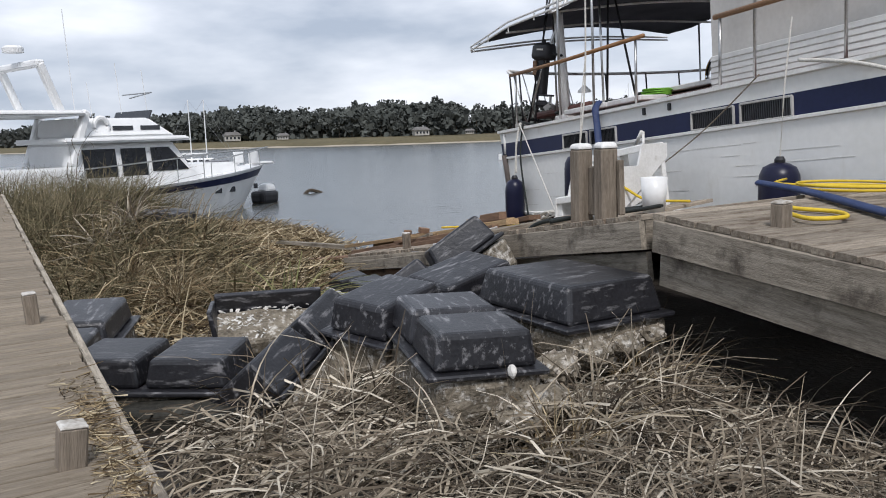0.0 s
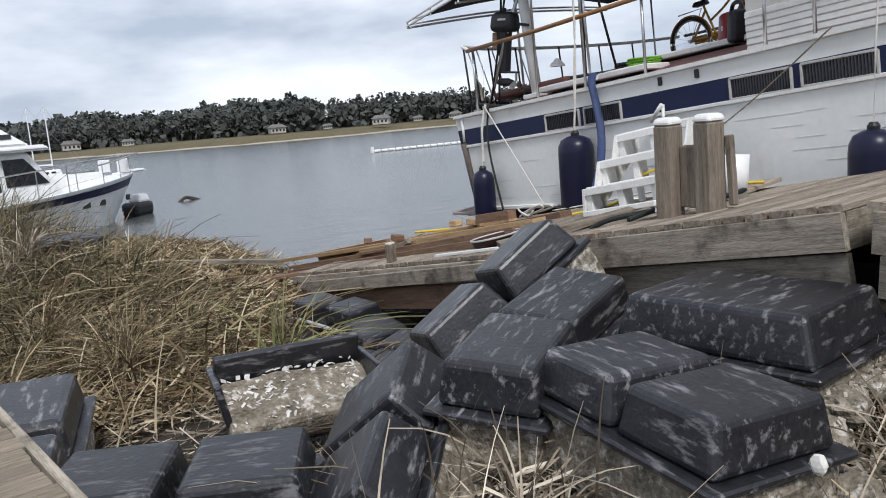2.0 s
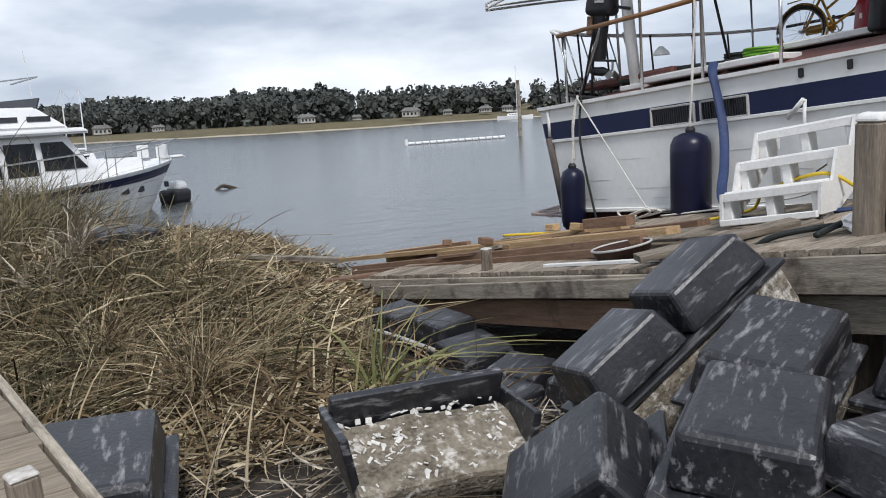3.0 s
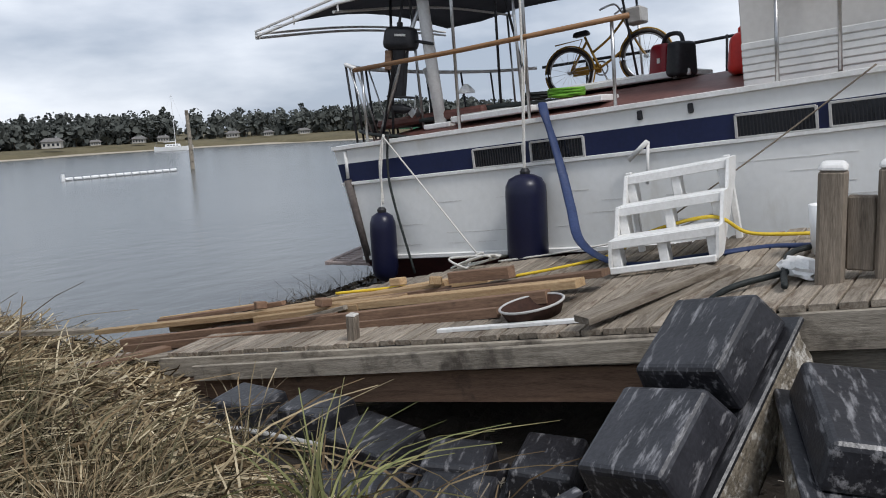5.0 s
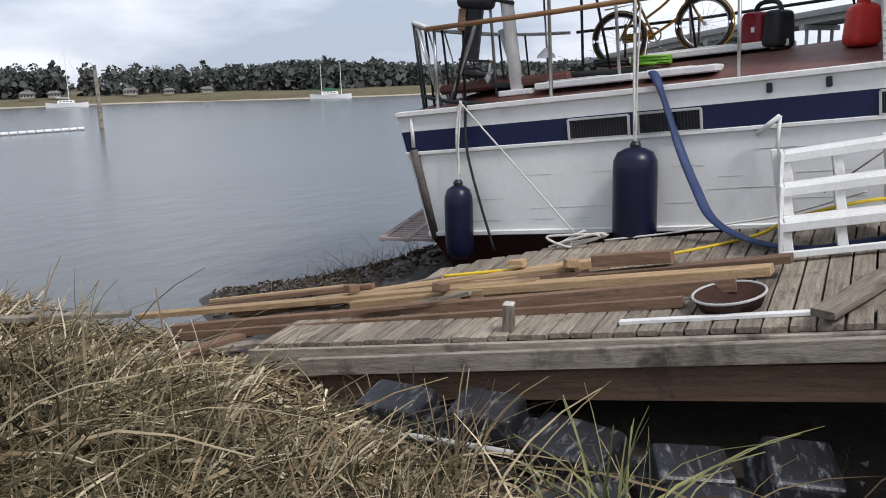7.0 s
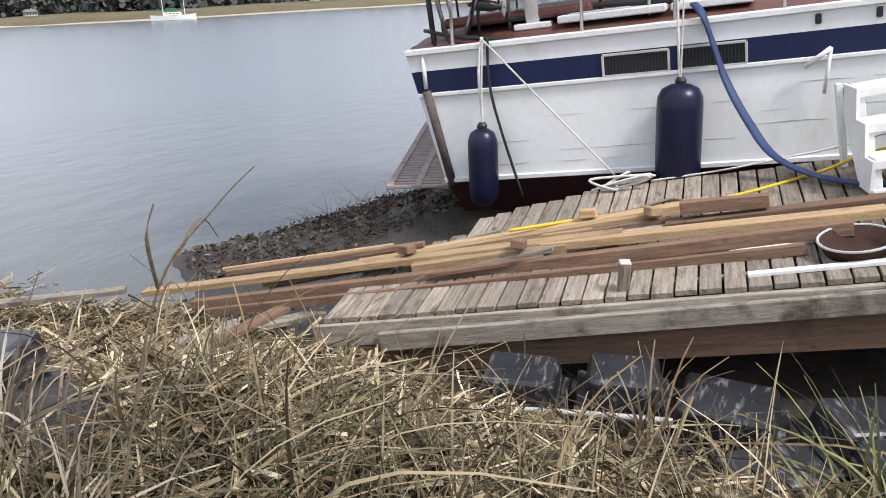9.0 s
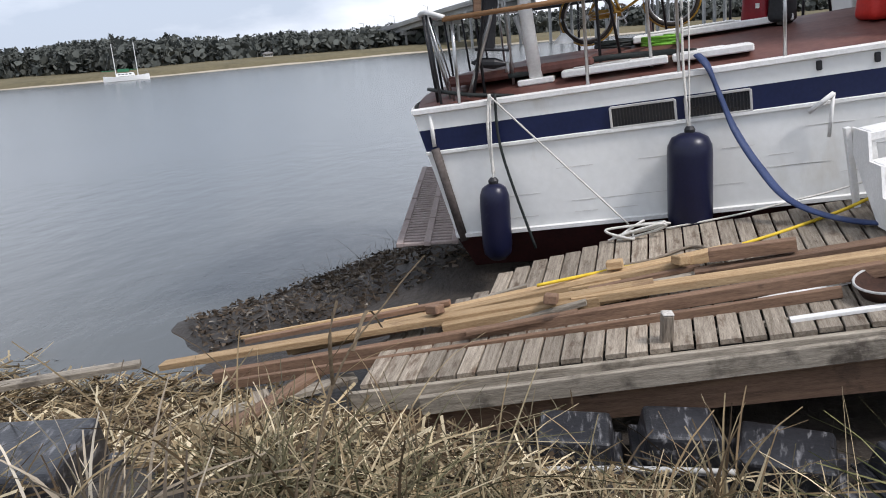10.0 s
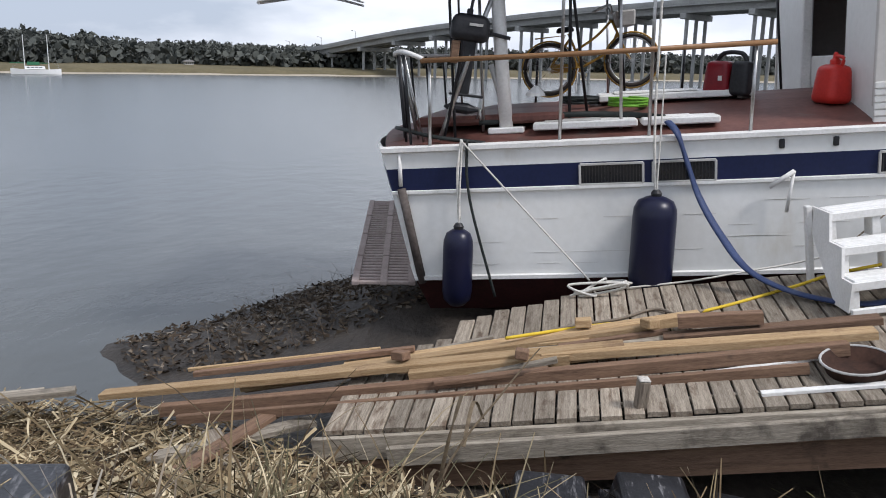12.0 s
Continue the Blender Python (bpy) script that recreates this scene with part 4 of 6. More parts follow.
def cruiser_fittings():
    # windows in the stripe
    for s0, s1 in ((1.64, 2.22), (2.31, 2.87), (4.27, 4.90), (5.0, 5.66)):
        lift = 0.0012 * ((s0 + s1) / 2) ** 2
        bm = bmesh.new()
        w, h, cz = s1 - s0, 0.19, 0.128 + lift
        for sx, sz, dx, dz in ((w, 0.022, 0, h / 2), (w, 0.022, 0, -h / 2), (0.022, h, -w / 2, 0), (0.022, h, w / 2, 0)):
            box(bm, sx, 0.03, sz, Matrix.Translation(((s0 + s1) / 2 + dx, -0.012, cz + dz)), 0.003)
        win = bpart("window", bm, GREY_FRAME)
        bm = bmesh.new()
        box(bm, w - 0.02, 0.01, h - 0.02, Matrix.Translation(((s0 + s1) / 2, -0.004, cz)))
        bpart("pane", bm, GLASS_DARK, win)
        n = int(w / 0.03)
        bm = bmesh.new()
        for i in range(n):
            box(bm, 0.008, 0.008, h - 0.03, Matrix.Translation((s0 + 0.03 + i * (w - 0.06) / (n - 1), -0.012, cz)))
        bpart("grille", bm, DARK_METAL, win)
    # scupper holes as solid dark blocks; their inner shade is only colour
    for s in (3.44, 3.9):
        bm = bmesh.new()
        box(bm, 0.05, 0.03, 0.085, Matrix.Translation((s, -0.008, 0.34 + 0.0012 * s * s)), 0.012, (1, 1), 2)
        bpart("scupper", bm, DARK_METAL)
    # planking seams of the topside
    rnd = random.Random(4)
    for i in range(30):
        z = -0.72 + 0.11 * (i % 6)
        s = rnd.uniform(0.3, 6.2)
        bm = bmesh.new()
        box(bm, rnd.uniform(0.15, 0.8), 0.004, 0.0035, Matrix.Translation((s, -0.001, z + 0.0012 * s * s)))
        bpart("seam", bm, PANEL)
    # transom edge board and swim platform
    pipe("transom_edge", [(6.09, 7.71, 2.33), (6.09, 7.69, 2.02)], 0.02, TRIM_WHITE)
    pipe("transom_edge", [(6.07, 7.68, 2.0), (6.10, 7.46, 1.06)], 0.045, PILE_DARK)
    platform = new("swim_platform")
    platform.parent = boat
    platform.matrix_basis = INV @ pose(6.26, 7.58, 1.0, 0, -3, 11)
    for x0, x1 in ((0.0, 0.92), (0.97, 1.89), (1.94, 2.86), (2.91, 3.83)):
        for y in (0.02, 0.31, 0.60):
            bm = bmesh.new()
            box(bm, x1 - x0, 0.075, 0.05, Matrix.Translation(((x0 + x1) / 2, y, 0)), 0.008)
            part("bar", bm, GRATE, platform)
        for y in (0.165, 0.455):
            for i in range(9):
                bm = bmesh.new()
                box(bm, 0.052, 0.22, 0.034, Matrix.Translation((x0 + 0.03 + i * (x1 - x0 - 0.06) / 8, y, 0)), 0.006)
                part("slat", bm, GRATE, platform)
    # sloping stern trunk, hatches, mast
    bm = bmesh.new()
    box(bm, 1.5, 2.0, 0.10, INV @ pose(7.6, 6.9, deck_top(7, 6.9) + 0.03, -4.3, 0, 0) @ pose(0, 0, 0, 0, 0, 90), 0.03)
    bpart("stern_trunk", bm, DECK_RED, None, "low reddish brown stern trunk")
    # no hole is cut: a dark slab paints the shade of the opening
    bm = bmesh.new()
    box(bm, 0.16, 0.09, 0.02, INV @ pose(7.0, 7.35, deck_top(7, 7.35) + 0.085))
    bpart("locker_opening", bm, DARK_METAL)
    for x, y, wx, wy in ((6.62, 5.95, 0.45, 1.0), (6.62, 5.05, 0.42, 0.72), (7.9, 5.0, 0.8, 1.6)):
        bm = bmesh.new()
        box(bm, wx, wy, 0.07, INV @ pose(x, y, deck_top(x, y) + 0.03, -4.3, 0, 0), 0.012)
        hatch = bpart("hatch", bm, TRIM_WHITE)
        bm = bmesh.new()
        box(bm, wx * 0.7, wy * 0.55, 0.012, INV @ pose(x, y + wy * 0.12, deck_top(x, y) + 0.062, -4.3, 0, 0), 0.004)
        bpart("panel", bm, GREY_FRAME if y > 5.5 else TRIM_WHITE, hatch)
    bm = bmesh.new()
    box(bm, 0.2, 0.36, 0.06, INV @ pose(6.62, 6.72, 2.56, -4.3, 0, 0), 0.01)
    bpart("mast_step", bm, TRIM_WHITE)
    pipe("mast", [(6.62, 6.72, 2.55), (6.60, 6.80, 3.3), (6.56, 6.93, 4.7)], 0.068, TRIM_WHITE, 14)
    # boom bracket with cleats beside the mast
    pipe("mast_brace", [(6.62, 6.9, 3.2), (6.62, 6.78, 2.85)], 0.03, GREY_FRAME)
    bm = bmesh.new()
    lathe(bm, [(0.10, 0), (0.09, 0.03), (0.02, 0.10)], 12, INV @ pose(6.75, 6.45, 2.9))
    bpart("deck_lamp", bm, TRIM_WHITE)
    # rails
    pipe("hand_rail", [(6.12, 7.52, 3.22), (6.15, 6.1, 3.31), (6.17, 4.31, 3.45)], 0.026, TEAK, 8, None, "varnished wooden hand rail")
    pipe("hand_rail", [(6.2, 3.15, 3.5), (6.25, 1.5, 3.62), (6.4, -0.5, 3.8)], 0.03, TEAK)
    for x, y, zt in ((6.16, 7.42, 3.22), (6.17, 6.18, 5.2), (6.18, 5.36, 4.8), (6.18, 4.46, 3.44), (6.2, 3.05, 3.5), (6.22, 2.58, 4.8), (6.25, 1.53, 4.8)):
        pipe("stanchion", [(x, y, deck_top(x, y) + 0.0), (x, y + (0.02 if zt < 4 else 0.06), zt)], 0.017, METAL)
    arc = [(6.12, 7.50, 3.24), (6.2, 7.70, 3.3), (6.75, 7.90, 3.28), (8.2, 8.05, 3.28), (9.6, 7.9, 3.3), (10.2, 7.4, 3.32)]
    pipe("stern_rail", [tuple(p) for p in curve_points(arc, 5)], 0.024, TRIM_WHITE)
    for i, (x, y) in enumerate(((6.2, 7.65), (6.42, 7.74), (6.75, 7.82), (7.3, 7.90), (8.2, 7.97), (9.0, 7.93), (9.6, 7.8))):
        pipe("rail_post", [(x + 0.02, y - 0.03, 2.42), (x, y + 0.05, 3.28)], 0.014, DARK_METAL)
        if i < 4:
            pipe("rail_brace", [(x + 0.22, y - 0.12, 2.42), (x + 0.06, y + 0.05, 3.26)], 0.010, METAL)
    pipe("port_rail", [(10.2, 7.3, 3.32), (10.25, 5.5, 3.42), (10.25, 3.4, 3.6)], 0.022, DARK_METAL)
    for y in (6.6, 5.6, 4.6, 3.7):
        pipe("rail_post", [(10.22, y, deck_top(10, y)), (10.24, y, 3.37 + (7 - y) * 0.065)], 0.018, DARK_METAL)
    # rigging wires and dark poles
    for a, b in (((6.3, 7.3, 2.5), (6.58, 6.9, 4.8)), ((6.35, 7.2, 2.45), (6.75, 7.4, 4.6)), ((6.9, 6.1, 2.6), (7.0, 6.2, 4.9)), ((7.3, 5.9, 2.6), (7.0, 6.3, 4.9)), ((9.3, 5.4, 2.7), (9.0, 5.7, 4.9)), ((8.8, 3.6, 2.8), (8.7, 3.9, 4.7))):
        pipe("stay", [a, b], 0.016, DARK_METAL, 6)
    pipe("gantry_leg", [(6.3, 7.35, 2.46), (6.45, 7.05, 3.4), (6.75, 6.6, 4.7)], 0.024, METAL)
    # awning with its frame
    aw = new("awning")
    aw.parent = boat
    bm = bmesh.new()
    nx, ny = 10, 6
    grid = []
    for i in range(nx + 1):
        row = []
        for j in range(ny + 1):
            u, v = i / nx, j / ny
            x = 6.28 + 4.1 * u
            y = 9.1 - 3.9 * v + 0.0 * u
            z = 3.84 + 0.40 * v - 0.18 * max(0, v - 0.4) + 0.34 * math.sin(math.pi * min(1, u * 1.0)) * 0.8 + 0.25 * u * u - 0.03 * math.sin(v * 12)
            row.append(bm.verts.new(L(x, y, z)))
        grid.append(row)
    for i in range(nx):
        for j in range(ny):
            bm.faces.new((grid[i][j], grid[i + 1][j], grid[i + 1][j + 1], grid[i][j + 1]))
    bmesh.ops.solidify(bm, geom=bm.faces[:], thickness=0.012)
    part("canvas", bm, CANVAS, aw, "taut dark grey canvas", True)

    def frame_bar(dz, v):
        pts = []
        for i in range(13):
            u = i / 12
            pts.append(L(6.25 + 4.15 * u, 9.16 - 3.9 * v, 3.80 + 0.40 * v + 0.34 * math.sin(math.pi * u) * 0.8 * 0.55 + 0.25 * u * u + dz))
        return pts
    for dz, v in ((-0.06, 0.0), (-0.01, 0.0), (-0.03, 0.33), (-0.03, 0.66), (-0.05, 1.0)):
        part("frame_bow", tube(bmesh.new(), frame_bar(dz, v), 0.017, 6), TRIM_WHITE, aw)
    part("side_bar", tube(bmesh.new(), [L(6.25, 9.16, 3.76), L(6.25, 7.8, 3.99), L(6.25, 5.2, 4.14)], 0.017, 6), TRIM_WHITE, aw)
    part("side_bar", tube(bmesh.new(), [L(6.25, 9.16, 3.82), L(6.25, 7.8, 4.06), L(6.25, 5.2, 4.21)], 0.017, 6), TRIM_WHITE, aw)
    for y in (8.5, 7.8, 7.0, 6.1, 5.3):
        k = (9.16 - y) / 3.9
        part("rung", tube(bmesh.new(), [L(6.25, y, 3.76 + 0.40 * k), L(6.25, y, 3.86 + 0.40 * k)], 0.012, 5), TRIM_WHITE, aw)
    for x, y in ((6.5, 5.6), (6.6, 6.95), (9.9, 5.6), (9.9, 7.6)):
        pipe("awning_post", [(x, y, deck_top(x, y)), (x, y + 0.1, 4.1)], 0.016, METAL)
    # cabin
    cab = new("cabin")
    cab.parent = boat
    cab.matrix_basis = INV @ pose(6.38, 3.36, deck_top(6.4, 3.36) - 0.02, -4.3, 0, 0)
    bm = bmesh.new()
    box(bm, 0.06, 6.6, 2.0, Matrix.Translation((0.03, -3.3, 1.15)), 0.01)
    part("side_wall", bm, PANEL, cab)
    for i in range(6):
        bm = bmesh.new()
        box(bm, 0.04, 6.6, 0.062, pose(-0.005, -3.3, 0.03 + i * 0.062, 0, 8, 0), 0.008)
        part("siding_board", bm, SIDING, cab)
    for w, cx, z0, z1 in ((0.95, 0.5, 0, 2.1), (1.5, 3.15, 0, 2.1), (1.45, 1.7, 1.55, 2.1)):
        bm = bmesh.new()
        box(bm, w, 0.06, z1 - z0, Matrix.Translation((cx, -0.05, (z0 + z1) / 2)), 0.008)
        part("aft_wall", bm, HULL_WHITE, cab)
    bm = bmesh.new()
    box(bm, 1.4, 0.05, 0.62, Matrix.Translation((1.7, -0.10, 0.31)), 0.01)
    part("lower_door", bm, TRIM_WHITE, cab)
    bm = bmesh.new()
    box(bm, 0.07, 0.10, 2.1, Matrix.Translation((2.43, -0.02, 1.05)), 0.01)
    part("door_post", bm, TRIM_WHITE, cab)
    bm = bmesh.new()
    box(bm, 4.0, 6.7, 0.08, Matrix.Translation((1.95, -3.3, 2.14)), 0.02)
    part("roof", bm, TRIM_WHITE, cab)
    bm = bmesh.new()
    box(bm, 0.06, 6.6, 2.0, Matrix.Translation((3.86, -3.3, 1.1)), 0.01)
    part("side_wall", bm, PANEL, cab)
    bm = bmesh.new()
    box(bm, 3.7, 0.06, 2.0, Matrix.Translation((1.95, -2.6, 1.1)), 0.01)
    part("inner_bulkhead", bm, WOOD_BROWN, cab)
    bm = bmesh.new()
    box(bm, 0.9, 0.5, 0.25, Matrix.Translation((1.6, -1.0, 0.75)), 0.1, (0.8, 0.8), 3)
    part("cushion", bm, GREY_FRAME, cab, smooth=True)
    # folded boarding bracket on the topside
    pipe("bracket_arm", [(6.03, 4.28, 2.17), (5.98, 4.09, 2.33)], 0.022, TRIM_WHITE)
    pipe("bracket_leg", [(6.0, 4.09, 2.33), (6.02, 4.11, 1.95)], 0.016, TRIM_WHITE)


cruiser_fittings()


# ---- things aboard and alongside ----
def fender(x, y, z_top, radius, length, hang, label):
    ob = thing("fender", pose(x, y, z_top), label, "fender", "hull fenders")
    prof = [(0.02, 0.0), (radius * 0.45, -0.015), (radius * 0.8, -0.05), (radius * 0.97, -0.12), (radius, -0.2), (radius, -length + 0.15), (radius * 0.9, -length + 0.06), (radius * 0.5, -length), (0.02, -length - 0.01)]
    part("body", lathe(bmesh.new(), prof[::-1], 28), NAVY_VINYL, ob, smooth=True)
    part("eye", lathe(bmesh.new(), [(0.045, -0.03), (0.05, 0.02), (0.03, 0.05)], 14), DARK_METAL, ob)
    if hang:
        part("line", tube(bmesh.new(), [(0, 0, 0.03), (0.03, 0.0, hang * 0.5), (0.10, 0.0, hang)], 0.008, 6), ROPE_WHITE, ob, "white rope")
    return ob


fender(5.92, 7.09, 1.67, 0.145, 0.76, 0.8, "navy blue cylindrical fender hung from the stern rail")
fender(5.90, 5.28, 2.07, 0.20, 0.92, 1.25, "large navy blue fender hung against the white topside")
fender(5.86, 1.88, 2.03, 0.185, 0.9, 1.3, "navy blue fender squeezed between topside and dock")


def rope(name, pts, r, mat, label, category="rope", steps=8, sag_noise=0.0):
    p = curve_points(pts, steps)
    rnd = random.Random(len(pts))
    if sag_noise:
        p = [q + Vector((rnd.uniform(-1, 1), rnd.uniform(-1, 1), 0)) * sag_noise for q in p]
    return tagged(link_mesh(name, tube(bmesh.new(), p, r, 7), mat, smooth=True), label, category)


def on_deck(x, y, dz=0.0):
    return (x, y, deck_z(x, y) + dz)


rope("mooring_line", [(6.02, 7.09, 2.48), (5.95, 6.5, 1.9), (5.87, 5.83, 1.24)], 0.009, ROPE_WHITE, "white mooring line from the stern down to the dock")
rope("chafe_line", [(6.06, 7.05, 2.5), (5.98, 7.0, 1.95), (5.96, 6.72, 1.0)], 0.014, ROPE_DARK, "black line hanging down the topside at the stern")
rope("twisted_line", [(6.05, 7.1, 2.5), (5.98, 7.12, 2.2), (5.95, 7.09, 1.75)], 0.016, ROPE_WHITE, "twisted white line tied to the stern rail")
rope("spring_line", [(6.0, 2.3, 2.85), (5.9, 3.0, 2.3), (5.6, 3.7, 1.75)], 0.007, ROPE_BROWN, "grey line slanting down the topside by the steps")
rope("bow_line", [(6.1, 0.3, 2.6), (6.05, 1.2, 2.86), (6.08, 1.9, 2.95)], 0.018, ROPE_WHITE, "white dock line made fast on the side deck")
rope("deck_line", [(6.05, 5.35, 4.2), (6.04, 5.34, 3.3), (6.0, 5.33, 2.7), (5.9, 5.29, 2.1)], 0.012, ROPE_WHITE, "knotted white line tied on the hand rail")
rnd_rope = random.Random(8)
tangle = [(5.7 + rnd_rope.uniform(-0.16, 0.2), 5.75 + rnd_rope.uniform(-0.36, 0.28), 0) for _ in range(14)]
rope("rope_tangle", [on_deck(x, y, 0.02 + 0.05 * (k % 3)) for k, (x, y, _) in enumerate(tangle)], 0.012, ROPE_WHITE, "tangled white rope end on the planks")
rope("stray_rope", [on_deck(5.7, 5.5, 0.02), on_deck(5.75, 4.9, 0.02), on_deck(5.85, 4.4, 0.03), on_deck(5.9, 4.0, 0.05), (5.75, 3.4, 1.75)], 0.009, ROPE_WHITE, "thin white line along the dock edge")
rope("brown_rope", [on_deck(4.75, 6.4, 0.02), on_deck(4.9, 6.0, 0.03), on_deck(5.0, 5.6, 0.02), on_deck(5.15, 5.3, 0.02), on_deck(4.95, 5.1, 0.03), on_deck(5.05, 4.9, 0.02)], 0.013, ROPE_BROWN, "old brown rope lying across the planks")
rope("yellow_rope", [on_deck(4.45, 6.5, 0.16), on_deck(4.7, 5.9, 0.10), on_deck(5.0, 5.0, 0.02), on_deck(5.35, 4.2, 0.03), (5.15, 3.85, 1.62), (5.03, 3.25, 1.80), (5.2, 3.0, 1.66), (5.35, 2.5, 1.66)], 0.014, ROPE_YELLOW, "yellow rope led over the steps and along the dock")
hose = [(6.15, 5.2, 2.72), (6.04, 5.12, 2.62), (6.0, 5.02, 2.37), (5.93, 4.9, 2.07), (5.72, 4.72, 1.77), (5.42, 4.5, 1.52), on_deck(5.15, 4.15, 0.05), on_deck(4.85, 3.75, 0.05), (5.0, 3.35, 1.5), (5.2, 2.9, 1.56), (5.0, 2.5, 1.62)]
tagged(link_mesh("discharge_hose", tube(bmesh.new(), curve_points(hose, 10), 0.05, 10, flat=(0.046, 0.020)), HOSE_BLUE, smooth=True), "flat blue discharge hose led from the deck down to the dock", "hose")
nd = [(4.9, 1.15), (4.85, 0.75), (4.72, 0.35), (4.45, -0.3), (4.2, -1.0)]
tagged(link_mesh("flat_hose", tube(bmesh.new(), curve_points([(x, y, near_z(x, y) + 0.04) for x, y in nd], 8), 0.05, 10, flat=(0.045, 0.025)), HOSE_BLUE, smooth=True), "dark blue flat hose lying across the dock planks", "hose")
coil = []
for k in range(30):
    a = k * 0.42
    r = 0.30 + 0.10 * math.sin(k * 0.37)
    coil.append((5.45 + r * math.cos(a) * 1.2, 0.55 + r * math.sin(a) * 1.5, near_z(5, 0.5) + 0.02 + 0.0022 * k))
rope("yellow_coil", [(5.55, 1.5, near_z(5, 1) + 0.03), (5.2, 1.2, near_z(5, 1) + 0.02), *coil, (5.6, -0.4, near_z(5, -0.4) + 0.03), (5.5, -1.6, near_z(5, -1.6) + 0.03)], 0.011, ROPE_YELLOW, "loose coil of yellow rope on the dock", steps=3)
rope("frayed_loop", [(3.95, -0.05, 1.84), (3.88, -0.3, 1.83), (4.1, -0.36, 1.83), (4.28, -0.12, 1.83), (4.2, 0.15, 1.84), (4.5, 0.5, 1.84)], 0.014, ROPE_YELLOW, "frayed yellow rope end looped on the dock")
rope("dark_cable", [(3.75, 3.02, 1.3), (3.8, 2.8, 1.52), (4.1, 2.5, 1.6), (4.5, 2.3, 1.64), (4.9, 2.35, 1.66), (4.7, 2.6, 1.62), (4.2, 2.55, 1.6), (3.75, 2.45, 1.58)], 0.02, ROPE_DARK, "dark green cable looped on the dock by the piling")


def boarding_steps():
    ob = thing("boarding_steps", pose(4.76, 3.52, 0, 0, 0, 8), "white painted wooden boarding steps with slatted treads", "steps")
    base = [(0.0, 1.46), (0.14, 1.66), (0.30, 1.89), (0.50, 2.12)]
    tilt = -9
    tops = ((0.06, 1.70), (0.30, 1.92), (0.58, 2.14))
    for k, (x, z) in enumerate(tops):
        for i in range(3):
            bm = bmesh.new()
            box(bm, 0.075, 0.76, 0.025, pose(x - 0.02 + i * 0.085, 0, z + 0.0, tilt, 0, 0), 0.005)
            part("tread_slat", bm, TRIM_WHITE, ob)
        bm = bmesh.new()
        box(bm, 0.03, 0.80, 0.065, pose(x - 0.06, 0, z - 0.03, tilt, 0, 0), 0.004)
        part("nosing", bm, TRIM_WHITE, ob)
        for y in (-0.35, 0.0, 0.35):
            bm = bmesh.new()
            dz = math.tan(radians(tilt)) * y
            box(bm, 0.14, 0.07, 0.21, pose(x + 0.02, y, z - 0.13 + dz, tilt, 0, 0), 0.006)
            part("riser_post", bm, TRIM_WHITE, ob)
    for y in (-0.39, 0.39):
        dz = math.tan(radians(tilt)) * y
        bm = bmesh.new()
        vs = [bm.verts.new((x, yy, z + dz)) for yy in (y - 0.012, y + 0.012) for x, z in ((-0.02, 1.47), (0.22, 1.47), (0.86, 2.0), (0.86, 2.15), (0.50, 2.15), (0.44, 1.93), (0.22, 1.93), (0.16, 1.70), (-0.02, 1.70))]
        n = 9
        bm.faces.new(vs[:n][::-1])
        bm.faces.new(vs[n:])
        for i in range(n):
            bm.faces.new((vs[i], vs[(i + 1) % n], vs[n + (i + 1) % n], vs[n + i]))
        part("side_panel", bm, TRIM_WHITE, ob)
        bm = bmesh.new()
        box(bm, 0.06, 0.05, 0.72, pose(0.82, y, 1.80 + dz, tilt, 0, 0), 0.006)
        part("rear_leg", bm, TRIM_WHITE, ob)
    bm = bmesh.new()
    box(bm, 0.04, 0.78, 0.05, pose(-0.03, 0, 1.475, tilt, 0, 0), 0.006)
    part("base_rail", bm, TRIM_WHITE, ob)
    bm = bmesh.new()
    box(bm, 0.8, 0.03, 0.09, pose(0.42, -0.36, 1.62, 0, -28, 0), 0.006)
    part("brace", bm, TRIM_WHITE, ob)


boarding_steps()


